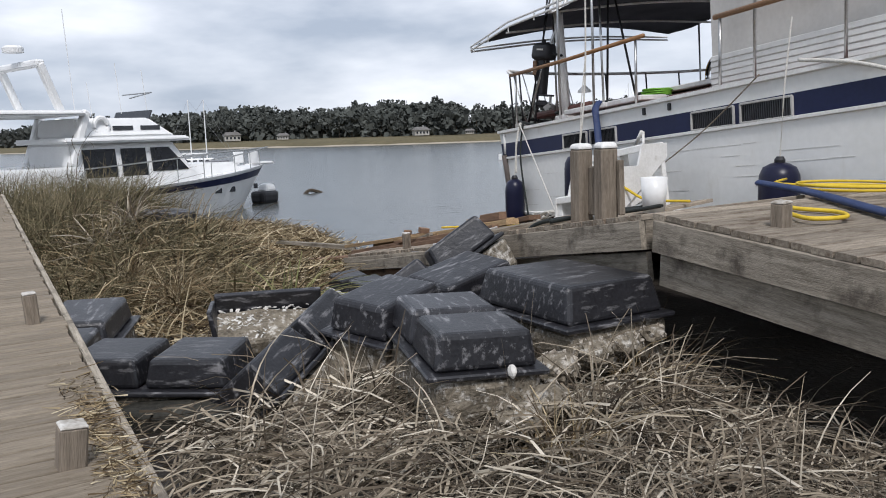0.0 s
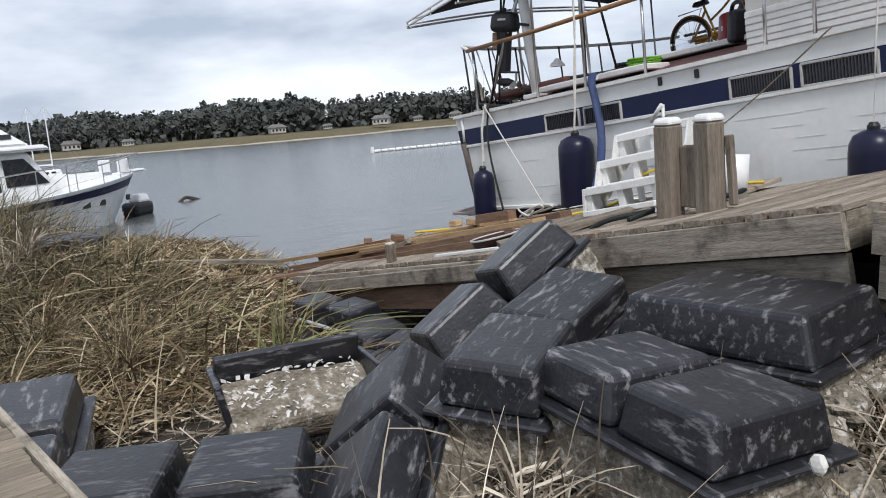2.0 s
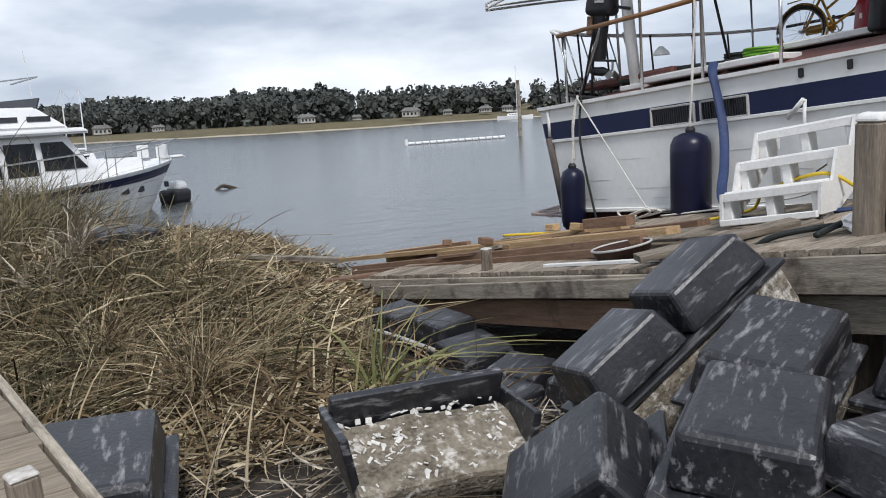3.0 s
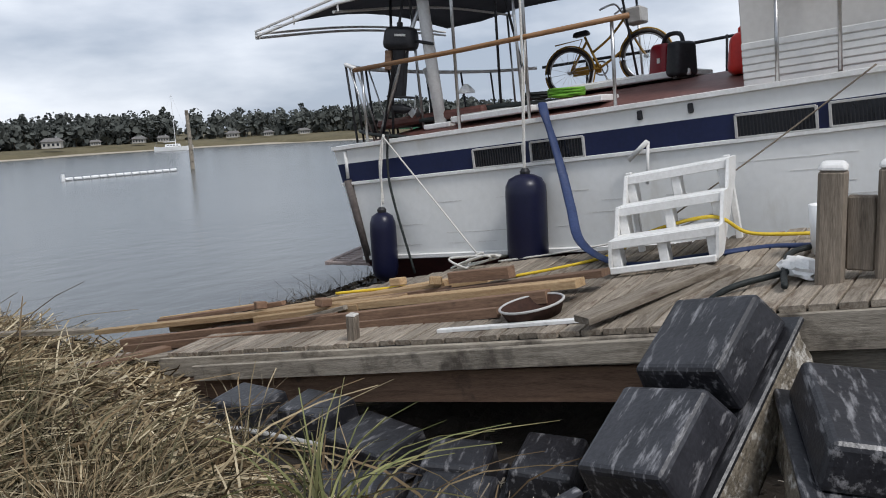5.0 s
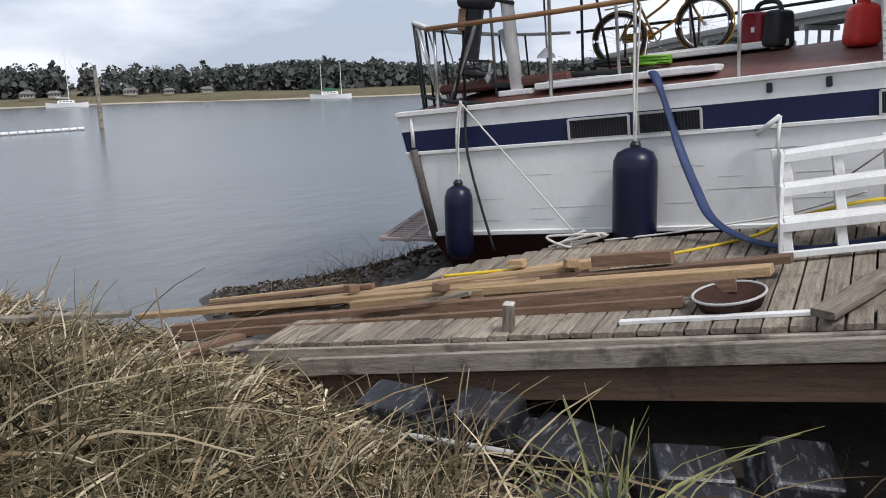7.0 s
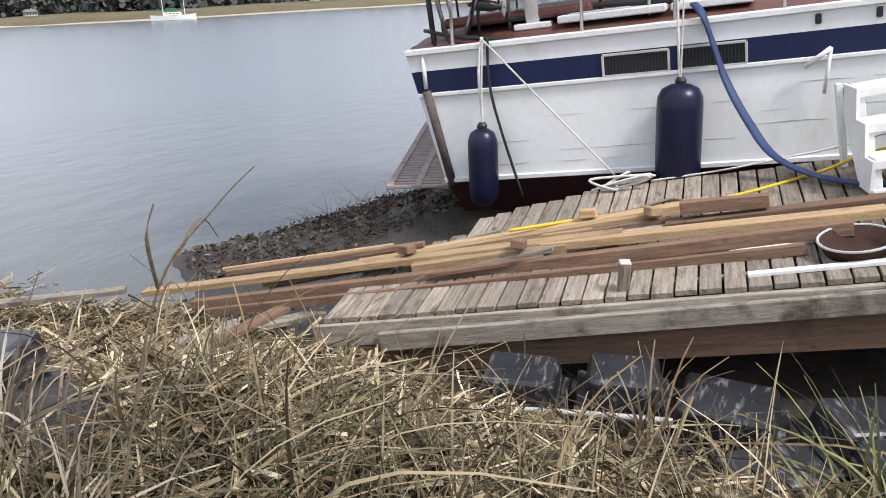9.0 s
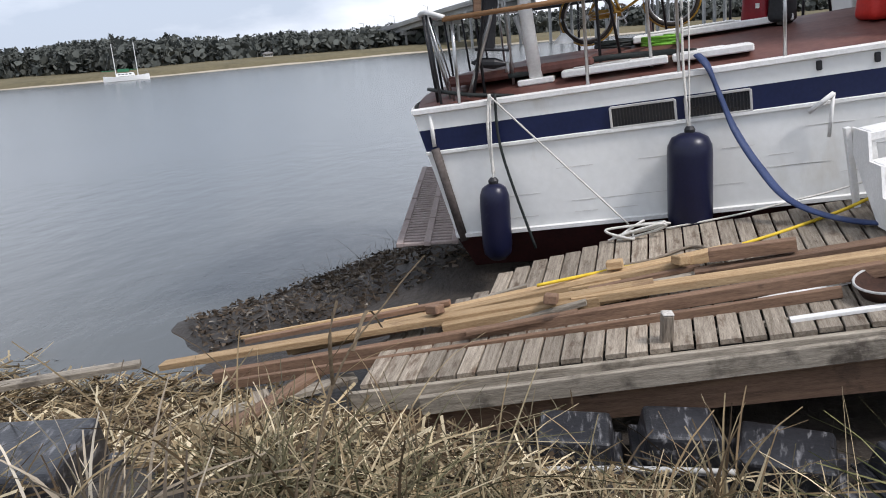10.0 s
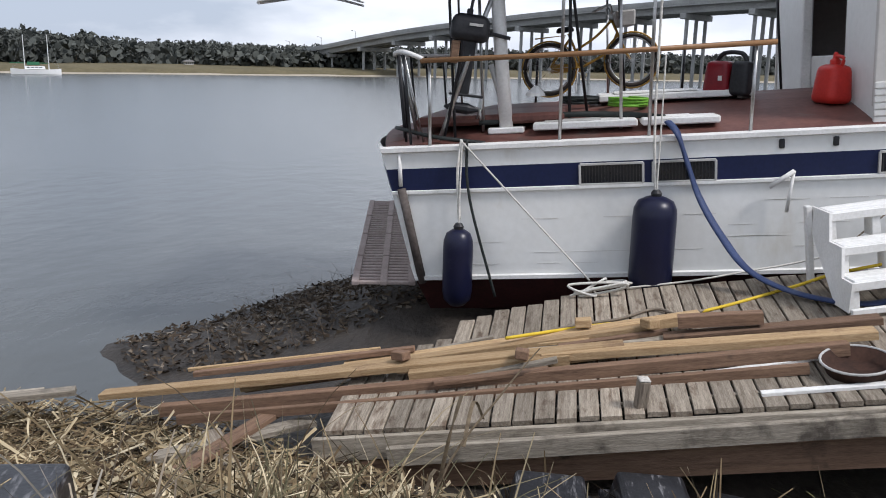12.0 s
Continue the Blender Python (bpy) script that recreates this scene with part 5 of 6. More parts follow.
def bicycle():
    hr, hf = Vector((9.26, 6.40, 3.15)), Vector((9.34, 5.36, 3.29))
    m, wb = frame_from(hr, hf)
    m.translation = hr
    ob = thing("bicycle", m, "gold beach cruiser bicycle with basket, standing on the deck", "bicycle")
    R = 0.315

    def ring(cx, r, t, mat, name, parent):
        b = bmesh.new()
        tube(b, [(cx + r * math.cos(a), 0, r * math.sin(a)) for a in [i * math.pi / 18 for i in range(36)]], t, 8, closed=True)
        return part(name, b, mat, parent, smooth=True)
    for cx in (0.0, wb):
        wheel = ring(cx, R, 0.024, RUBBER, "wheel", ob)
        ring(cx, R - 0.03, 0.012, METAL, "rim", wheel)
        ring(cx, R + 0.035, 0.012, GOLD_PAINT, "mudguard", wheel)
        b = bmesh.new()
        for i in range(16):
            a = i * math.pi / 8
            tube(b, [(cx, 0.01, 0), (cx + (R - 0.03) * math.cos(a), 0, (R - 0.03) * math.sin(a))], 0.0025, 3)
        part("spokes", b, METAL, wheel)
        part("hub", tube(bmesh.new(), [(cx, -0.05, 0), (cx, 0.05, 0)], 0.022, 8), METAL, wheel)
    bb, head, headb, seat = (0.42, 0, -0.02), (wb - 0.22, 0, 0.52), (wb - 0.16, 0, 0.36), (0.28, 0, 0.42)
    for pts in ([bb, seat], [headb, (0.75, 0, 0.14), bb], [head, (0.62, 0, 0.34), (0.36, 0, 0.2)], [(0, 0.05, 0), bb], [(0, 0.05, 0), (0.3, 0, 0.36)], [head, headb, (wb - 0.06, 0.05, 0.1), (wb, 0.05, 0)]):
        part("frame_tube", tube(bmesh.new(), curve_points(pts, 4), 0.017, 7), GOLD_PAINT, ob, smooth=True)
    b = bmesh.new()
    box(b, 0.24, 0.16, 0.07, Matrix.Translation((0.24, 0, 0.47)), 0.03, (0.8, 0.6), 2)
    part("saddle", b, DARK_METAL, ob, smooth=True)
    part("handlebar", tube(bmesh.new(), curve_points([(wb - 0.42, -0.3, 0.66), (wb - 0.25, -0.2, 0.7), (wb - 0.22, 0, 0.6), (wb - 0.25, 0.2, 0.7), (wb - 0.42, 0.3, 0.66)], 5), 0.013, 6), METAL, ob)
    b = bmesh.new()
    box(b, 0.22, 0.3, 0.2, Matrix.Translation((wb - 0.06, 0, 0.52)), 0.02, (1.15, 1.1))
    part("basket", b, GREY_FRAME, ob)
    part("chain_guard", tube(bmesh.new(), [(0.02, 0.06, 0.0), (0.42, 0.06, -0.02)], 0.05, 8, flat=(0.01, 0.06)), GOLD_PAINT, ob)
    part("chain_ring", tube(bmesh.new(), [(0.42 + 0.09 * math.cos(a), 0.06, -0.02 + 0.09 * math.sin(a)) for a in [i * math.pi / 8 for i in range(16)]], 0.012, 5, closed=True), METAL, ob)
    part("crank", tube(bmesh.new(), [(0.42, 0.08, -0.02), (0.47, 0.08, -0.18), (0.47, 0.16, -0.18)], 0.012, 5), METAL, ob)
    part("rack", tube(bmesh.new(), [(-0.15, 0, 0.40), (0.24, 0, 0.40), (0.02, 0, 0.02)], 0.01, 5), GOLD_PAINT, ob)
    part("kickstand", tube(bmesh.new(), [(0.36, -0.05, -0.03), (0.30, -0.16, -0.32)], 0.01, 5), METAL, ob)


bicycle()


def outboard_motor():
    ob = thing("outboard_motor", pose(6.47, 7.1, 3.52, 0, 6, -80), "black outboard motor clamped on the stern rail", "outboard motor")
    b = bmesh.new()
    box(b, 0.40, 0.26, 0.26, Matrix.Translation((0, 0, 0.02)), 0.08, (0.9, 0.85), 4)
    part("cowling", b, DARK_METAL, ob, smooth=True)
    b = bmesh.new()
    box(b, 0.06, 0.05, 0.06, Matrix.Translation((-0.02, 0, 0.17)), 0.01)
    part("pull_handle", b, DARK_METAL, ob)
    b = bmesh.new()
    box(b, 0.13, 0.012, 0.025, Matrix.Translation((0.05, -0.128, 0.05)))
    part("badge", b, GREY_FRAME, ob)
    b = bmesh.new()
    box(b, 0.13, 0.11, 0.55, Matrix.Translation((0, 0, -0.36)), 0.02, (1.2, 1.2), 2)
    part("leg", b, DARK_METAL, ob)
    b = bmesh.new()
    box(b, 0.34, 0.14, 0.025, Matrix.Translation((0.04, 0, -0.62)), 0.008)
    part("cavitation_plate", b, DARK_METAL, ob)
    part("gearcase", lathe(bmesh.new(), [(0.01, -0.18), (0.05, -0.1), (0.055, 0.05), (0.02, 0.16)], 10, pose(0.02, 0, -0.75, 0, 90, 0)), DARK_METAL, ob)
    for k in range(3):
        b = bmesh.new()
        box(b, 0.015, 0.07, 0.12, pose(0.2, 0, -0.75, k * 120, 0, 0) @ pose(0, 0, 0.07, 0, 0, 25), 0.004)
        part("blade", b, METAL, ob)
    b = bmesh.new()
    box(b, 0.08, 0.16, 0.22, Matrix.Translation((-0.12, 0, -0.22)), 0.01)
    part("clamp", b, WOOD_BROWN, ob, "wooden clamp pad")
    part("tiller", tube(bmesh.new(), [(0.15, 0, 0.0), (0.4, 0, -0.03)], 0.018, 6), DARK_METAL, ob)


outboard_motor()


def generator():
    z = deck_top(7.66, 4.45)
    ob = thing("generator", pose(7.66, 4.45, z, 0, 0, -123), "red and black portable generator standing on the deck", "generator")
    b = bmesh.new()
    box(b, 0.30, 0.30, 0.36, Matrix.Translation((-0.08, 0, 0.20)), 0.06, (0.85, 0.9), 3)
    part("casing", b, MAROON, ob, smooth=True)
    b = bmesh.new()
    box(b, 0.22, 0.29, 0.36, Matrix.Translation((0.17, 0, 0.20)), 0.05, (0.85, 0.9), 3)
    part("end_cover", b, DARK_METAL, ob, "black end cover", True)
    part("handle", tube(bmesh.new(), curve_points([(-0.14, 0, 0.36), (-0.06, 0, 0.46), (0.14, 0, 0.46), (0.2, 0, 0.36)], 4), 0.024, 8), DARK_METAL, ob, smooth=True)
    b = bmesh.new()
    box(b, 0.04, 0.01, 0.05, Matrix.Translation((-0.02, -0.15, 0.2)))
    part("badge", b, TRIM_WHITE, ob)
    for x in (-0.16, 0.2):
        b = bmesh.new()
        box(b, 0.06, 0.24, 0.03, Matrix.Translation((x, 0, 0.012)), 0.005)
        part("foot", b, RUBBER, ob)


generator()


def fuel_can():
    z = deck_top(7.06, 3.55)
    ob = thing("fuel_can", pose(7.06, 3.55, z, 0, 0, 20), "red plastic fuel can with a spout on deck", "fuel can")
    b = bmesh.new()
    box(b, 0.36, 0.28, 0.38, Matrix.Translation((0, 0, 0.19)), 0.07, (0.82, 0.82), 3)
    part("body", b, RED_PLASTIC, ob, smooth=True)
    part("cap", lathe(bmesh.new(), [(0.05, 0), (0.05, 0.05), (0.03, 0.07)], 12, Matrix.Translation((0, 0, 0.37))), RED_PLASTIC, ob)
    part("spout", lathe(bmesh.new(), [(0.03, 0), (0.025, 0.05), (0.015, 0.07)], 10, Matrix.Translation((0, 0, 0.43))), RED_PLASTIC, ob)
    part("handle", tube(bmesh.new(), curve_points([(-0.1, 0, 0.34), (-0.12, 0, 0.44), (-0.02, 0, 0.46)], 4), 0.018, 7), RED_PLASTIC, ob, smooth=True)


fuel_can()
for px, py, n in ((7.3, 5.5, 6), (7.6, 6.0, 5)):
    pts = []
    for k in range(n * 8):
        a = k * 0.8
        pts.append((px + (0.15 + 0.015 * (k % 5)) * math.cos(a), py + 0.2 * math.sin(a), deck_top(px, py) + 0.02 + 0.0018 * k))
    rope("cord_coil", pts, 0.013, LIME if px < 7.5 else ROPE_DARK, "coiled lime green cord on deck" if px < 7.5 else "coiled black hose on deck", steps=2)
rope("deck_hose", [(6.6, 7.0, 2.62), (6.7, 6.2, 2.72), (6.75, 5.6, 2.74), (6.5, 5.2, 2.74)], 0.03, ROPE_DARK, "black suction hose along the side deck")
rope("stern_hose", [(6.3, 6.9, 2.45), (6.25, 7.4, 2.5), (6.5, 7.8, 2.55), (7.2, 7.95, 2.5)], 0.02, ROPE_DARK, "black cable looped round the stern rail")

# ---- pilings, stubs and timbers ----
def piling(x, y, z0, z1, w, label, yaw=0.0):
    ob = thing("piling", pose(x, y, z0, 1, -1, yaw), label, "piling", "dock pilings")
    b = bmesh.new()
    h = z1 - z0 + 1.6
    box(b, w, w, h, Matrix.Translation((0, 0, h / 2 - 1.6)), 0.018)
    part("timber", b, PILE_WOOD, ob)
    b = bmesh.new()
    box(b, w + 0.015, w + 0.015, 0.05, Matrix.Translation((0, 0, z1 - z0 + 0.022)), 0.02, (0.75, 0.75), 2)
    part("cap", b, TRIM_WHITE, ob, "white painted cap")
    b = bmesh.new()
    box(b, 0.03, w * 0.5, 0.3, Matrix.Translation((w / 2 + 0.012, 0.0, z1 - z0 - 0.32)), 0.004)
    part("cleat_board", b, WOOD_GREY, ob)
    return ob


PILE_WOOD = material("piling_wood", (0.11, 0.09, 0.07), (0.30, 0.25, 0.195), 3, 0.92, 0.8, 22, (10, 10, 0.8), piece=0.15, stain=(0.07, 0.055, 0.045), stain_cover=0.44, stain_scale=5, stain_stretch=(2, 2, 0.4))
piling(3.95, 2.25, 1.62, 2.22, 0.15, "square weathered piling with a white cap at the dock", 6)
piling(3.99, 1.94, 1.66, 2.23, 0.155, "square weathered piling with a white cap, one of a pair", -4)


spacer = thing("piling_board", pose(3.99, 2.10, 1.62), "dark board bolted between the two pilings", "board")
bm_spacer = bmesh.new()
box(bm_spacer, 0.09, 0.15, 0.42, Matrix.Translation((0.02, 0, 0.24)), 0.01)
part("board", bm_spacer, PILE_WOOD, spacer)
side_board = thing("piling_board", pose(4.05, 1.80, 1.62, -3, 0, 0), "weathered board leaning on a piling", "board")
bm_side = bmesh.new()
box(bm_side, 0.05, 0.05, 0.46, Matrix.Translation((0.0, 0, 0.28)), 0.008)
part("board", bm_side, PILE_WOOD, side_board)


FLAKY = material("flaking_white_paint", (0.22, 0.19, 0.15), (0.74, 0.72, 0.68), 9, 0.8, 0.6, 34, stain=(0.2, 0.17, 0.13), stain_cover=0.42, stain_scale=14)


def stub(x, y, z0, h, w, label, lean=(2, -3)):
    ob = thing("post_stub", pose(x, y, z0, lean[0], lean[1], 12), label, "post")
    b = bmesh.new()
    box(b, w, w * 0.9, h + 0.08, Matrix.Translation((0, 0, h / 2 - 0.04)), 0.01)
    part("timber", b, PILE_WOOD, ob)
    b = bmesh.new()
    box(b, w + 0.004, w * 0.9 + 0.004, 0.014, Matrix.Translation((0, 0, h + 0.005)), 0.005, (0.85, 0.85))
    part("paint", b, FLAKY, ob, "flaking white paint on top")
    return ob


stub(3.55, 5.52, deck_z(3.55, 5.52), 0.19, 0.085, "short sawn post stub on the broken dock")
stub(3.70, -0.25, near_z(3.7, -0.25), 0.14, 0.10, "short sawn post stub with a white top on the dock")
stub(-0.42, 2.2, walk_z(2.2), 0.20, 0.085, "short sawn post stub on the walkway edge")
stub(-0.18, -0.3, walk_z(-0.3), 0.17, 0.11, "rough sawn post stub ringed by straw on the walkway", (4, 6))


def timber(a, b, w, h, mat, label, seed=0, name="timber"):
    return beam(name, a, b, w, h, mat, None, label, "timber", seed)


tim = "split brown timber lying across the broken dock"
pale = "pale freshly split timber lying on the dock"
T_ROWS = [
    ((4.08, 9.75, 0.50), (4.30, 5.6, 1.16), 0.14, 0.05, WOOD_FRESH, pale),
    ((4.20, 8.6, 0.63), (4.60, 5.35, 1.22), 0.11, 0.08, WOOD_FRESH, pale),
    ((4.00, 9.2, 0.45), (4.05, 4.1, 1.34), 0.09, 0.09, WOOD_BROWN, tim),
    ((3.88, 9.0, 0.44), (3.85, 4.4, 1.24), 0.05, 0.07, WOOD_BROWN, tim),
    ((4.42, 7.8, 0.76), (4.72, 5.0, 1.30), 0.12, 0.08, WOOD_FRESH, pale),
    ((4.25, 6.2, 1.05), (4.15, 3.9, 1.43), 0.15, 0.06, WOOD_FRESH, pale),
    ((4.42, 5.3, 1.20), (4.37, 3.8, 1.47), 0.14, 0.05, WOOD_BROWN, tim),
    ((4.10, 7.2, 0.86), (4.20, 6.0, 1.06), 0.09, 0.08, WOOD_FRESH, pale),
    ((4.45, 5.2, 1.33), (4.40, 4.6, 1.42), 0.10, 0.09, WOOD_BROWN, "dark short block bolted on the timbers"),
    ((3.62, 7.0, 0.72), (3.68, 4.35, 1.17), 0.045, 0.03, WOOD_GREY, "thin grey batten lying on the planks"),
    ((3.60, 4.75, 1.13), (3.62, 3.5, 1.33), 0.06, 0.025, TRIM_WHITE, "white painted batten along the dock edge"),
    ((3.95, 5.0, 1.12), (4.05, 4.3, 1.25), 0.05, 0.025, TRIM_WHITE, "white painted batten beside the basin"),
    ((3.42, 3.55, 1.36), (4.42, 3.06, 1.53), 0.15, 0.045, WOOD_DECK, "loose plank sprung from the dock"),
    ((3.68, 3.35, 1.32), (4.52, 2.95, 1.52), 0.14, 0.045, WOOD_DECK, "loose plank sprung from the dock"),
    ((3.2, 8.9, 0.45), (3.9, 7.9, 0.52), 0.14, 0.04, WOOD_GREY, "grey board fallen beyond the dock end"),
    ((2.8, 8.6, 0.50), (4.0, 8.2, 0.55), 0.13, 0.04, WOOD_BROWN, "wet brown board fallen beyond the dock end"),
    ((3.0, 8.1, 0.42), (3.6, 8.6, 0.50), 0.14, 0.04, WOOD_DECK, "plank sloping into the mud beyond the dock"),
    ((3.35, 11.9, 0.40), (4.25, 10.1, 0.44), 0.12, 0.05, WOOD_GREY, "driftwood board on the wrack line"),
    ((3.3, 12.4, 0.36), (4.4, 10.5, 0.34), 0.07, 0.05, WOOD_GREY, "grey driftwood batten on the wrack line"),
]
for k, (a, b, w, h, mat, lab) in enumerate(T_ROWS):
    timber(a, b, w, h, mat, lab, 40 + k)
rnd_split = random.Random(21)
for k in range(16):
    y0 = rnd_split.uniform(6.0, 9.2)
    span = rnd_split.uniform(0.7, 2.0)
    x0 = 4.12 + rnd_split.uniform(-0.22, 0.45)
    x1 = x0 + rnd_split.uniform(-0.06, 0.14)
    y1 = y0 - span
    a = (x0, y0, max(deck_z(x0, y0) if y0 < 7.7 else 0.5, 0.46) + 0.05 + 0.02 * (k % 4))
    c = (x1, y1, deck_z(x1, y1) + 0.05 + 0.02 * (k % 4))
    timber(a, c, rnd_split.uniform(0.03, 0.09), rnd_split.uniform(0.018, 0.05), (WOOD_FRESH, WOOD_BROWN, WOOD_GREY)[k % 3], "splintered board end among the timbers", 80 + k, "splinter")
for k, (x, y) in enumerate(((4.12, 6.35), (4.5, 5.4), (4.25, 7.3), (4.62, 5.9))):
    ob = thing("wood_block", pose(x, y, deck_z(x, y) + 0.17, 4, 8, 30 * k), "short cut block nailed on the timbers", "block", "timber blocks")
    b = bmesh.new()
    box(b, 0.13, 0.10, 0.07, None, 0.008)
    part("block", b, WOOD_FRESH if k % 2 else WOOD_BROWN, ob)


def basin():
    ob = thing("basin", pose(3.83, 4.10, deck_z(3.83, 4.1) + 0.004, -8.6, -5.7, 0), "rusty round basin with a pale rim lying on the planks", "basin")
    RUST = material("rusty_steel", (0.02, 0.01, 0.007), (0.06, 0.028, 0.018), 8, 0.85, 0.4, 40)
    prof = [(0.19, 0.0), (0.225, 0.08), (0.232, 0.088), (0.218, 0.088), (0.18, 0.008)]
    part("bowl", lathe(bmesh.new(), prof, 28), RUST, ob, smooth=True)
    part("rim", tube(bmesh.new(), [(0.226 * math.cos(a), 0.226 * math.sin(a), 0.088) for a in [i * math.pi / 14 for i in range(28)]], 0.009, 7, closed=True), GREY_FRAME, ob)


basin()
bag = thing("plastic_bag", pose(4.2, 2.45, 1.60, 0, 0, 30), "crumpled white plastic bag on the dock", "bag")
b = bmesh.new()
bmesh.ops.create_icosphere(b, subdivisions=3, radius=1.0)
for v in b.verts:
    q = v.co.copy()
    v.co = Vector((q.x * 0.24, q.y * 0.11, max(-0.02, q.z * 0.07))) * (1 + 0.3 * noise.noise(q * 2.7))
part("bag", b, TRIM_WHITE, bag)
bucket = thing("bucket", pose(4.86, 2.42, 1.59), "white plastic bucket beside the piling", "bucket")
part("pail", lathe(bmesh.new(), [(0.10, 0.0), (0.125, 0.33), (0.115, 0.33), (0.095, 0.02)], 20), GEL_WHITE, bucket, smooth=True)

# ---- more floats ----
lab = "black plastic dock float, tipped on edge and crusted"
# leaning pair against the dock edge
def axes_pose(p, dx, dy):
    """A pose at p with x along dx and y near dy."""
    x = Vector(dx).normalized()
    z = x.cross(Vector(dy)).normalized()
    m = Matrix((x, z.cross(x), z)).transposed().to_4x4()
    m.translation = p
    return m


float_drum(axes_pose((2.60, 2.72, 1.35), (0.78, -0.14, 0.52), (-0.12, 0.87, -0.42)), 1.2, 0.56, 0.25, "black twin dock float leaning on the dock edge, crusted below", 2)
# tipped pair in front
float_drum(axes_pose((1.06, 1.64, 1.03), (0.66, 0.72, 0.22), (-0.465, 0.645, -0.63)), 1.25, 0.58, 0.27, lab, 2)


def shell_tray():
    """A torn float lying open, its hollow filled with oysters."""
    ob = thing("torn_float", pose(1.26, 2.72, 0.86, 0, 0, -12), "torn black float with a bed of white oyster shells inside", "dock float", "dock floats")
    for sx, sy, sz, m in ((0.86, 0.05, 0.33, pose(0, 0.19, 0.14, 22, 0, 0)), (0.04, 0.46, 0.26, pose(-0.43, 0, 0.1, 0, -10, 0)), (0.04, 0.46, 0.22, pose(0.43, 0, 0.08, 0, 10, 0))):
        b = bmesh.new()
        box(b, sx, sy, sz, m, 0.012, (1, 1), 2)
        part("wall", b, BLACK_PLASTIC, ob)
    b = bmesh.new()
    box(b, 0.84, 0.46, 0.16, pose(0, -0.06, 0.0, 20, 0, 0), 0.03, (1, 1), 2)
    bmesh.ops.subdivide_edges(b, edges=b.edges[:], cuts=4, use_grid_fill=True)
    for v in b.verts:
        v.co += Vector((0, 0, 1)) * 0.03 * noise.noise(v.co * 14)
    part("shell_bed", b, OYSTER, ob, "bed of white oyster shells")
    rs = random.Random(2)
    for _ in range(150):
        u, w = rs.uniform(-0.4, 0.4), rs.uniform(-0.22, 0.2)
        b = bmesh.new()
        box(b, rs.uniform(0.02, 0.05), rs.uniform(0.015, 0.032), 0.007, pose(u, w - 0.04, 0.085 + 0.36 * w, rs.uniform(-30, 60), rs.uniform(-40, 40), rs.uniform(0, 360)), 0.002)
        part("shell", b, SHELL_WHITE, ob)
    return ob


shell_tray()


def oyster_clump(x, y, z, r, seed):
    ob = thing("oyster_clump", pose(x, y, z, 0, 0, seed * 41), "crusted clump of brown and white oyster shells", "oysters", "oyster clumps")
    b = bmesh.new()
    bmesh.ops.create_icosphere(b, subdivisions=3, radius=r)
    for v in b.verts:
        q = v.co * (3.2 / r)
        v.co = v.co * (1 + 0.28 * noise.noise(q + Vector((seed, 0, 0))) + 0.14 * noise.noise(q * 3)) * 1.0
        v.co.z *= 0.7
    part("crust", b, OYSTER, ob)
    rs = random.Random(seed)
    for _ in range(26):
        a, e = rs.uniform(0, 6.283), rs.uniform(-0.2, 1.2)
        p = Vector((math.cos(a) * math.cos(e), math.sin(a) * math.cos(e), math.sin(e) * 0.7)) * r
        b = bmesh.new()
        box(b, rs.uniform(0.02, 0.045), rs.uniform(0.014, 0.028), 0.008, Matrix.Translation(p) @ pose(0, 0, 0, rs.uniform(0, 180), rs.uniform(0, 180), rs.uniform(0, 360)), 0.002)
        part("shell", b, SHELLS, ob)
    return ob


for k, (x, y, z, r) in enumerate(((2.22, -0.06, 0.92, 0.13), (2.0, -0.12, 0.86, 0.14), (2.45, 0.22, 1.0, 0.13), (2.75, 0.30, 1.03, 0.13), (3.02, 0.36, 1.04, 0.12), (3.26, 0.42, 1.06, 0.11), (1.12, 1.12, 0.68, 0.13), (0.9, 0.95, 0.6, 0.12), (1.38, 1.4, 0.8, 0.14), (1.62, 1.72, 0.92, 0.12), (0.72, 0.86, 0.56, 0.10))):
    oyster_clump(x, y, z, r, 3 + k)
# floats under the broken dock
for x, y, z, yaw, lx, ly in ((2.95, 6.08, 0.66, 4, 0.42, 0.50), (3.02, 5.45, 0.68, 6, 0.42, 0.48), (2.92, 4.85, 0.60, -8, 0.5, 0.6), (2.85, 4.12, 0.62, 22, 0.42, 0.46), (3.0, 3.58, 0.66, 14, 0.55, 0.42), (2.55, 3.95, 0.55, 20, 0.42, 0.5), (2.45, 4.6, 0.48, 30, 0.4, 0.6)):
    float_drum(pose(x, y, z, 3, -6, yaw), lx, ly, 0.2, "scuffed grey-black dock float under the broken dock")
float_drum(pose(1.02, 8.38, 1.43, 4, 3, 20), 0.76, 0.58, 0.24, "black dock float half buried in straw", crust=True)
rope("float_strap", [(2.7, 6.4, 0.47), (2.72, 5.8, 0.5), (2.75, 5.15, 0.5)], 0.02, GREY_FRAME, "pale pipe along the floats", "pipe")
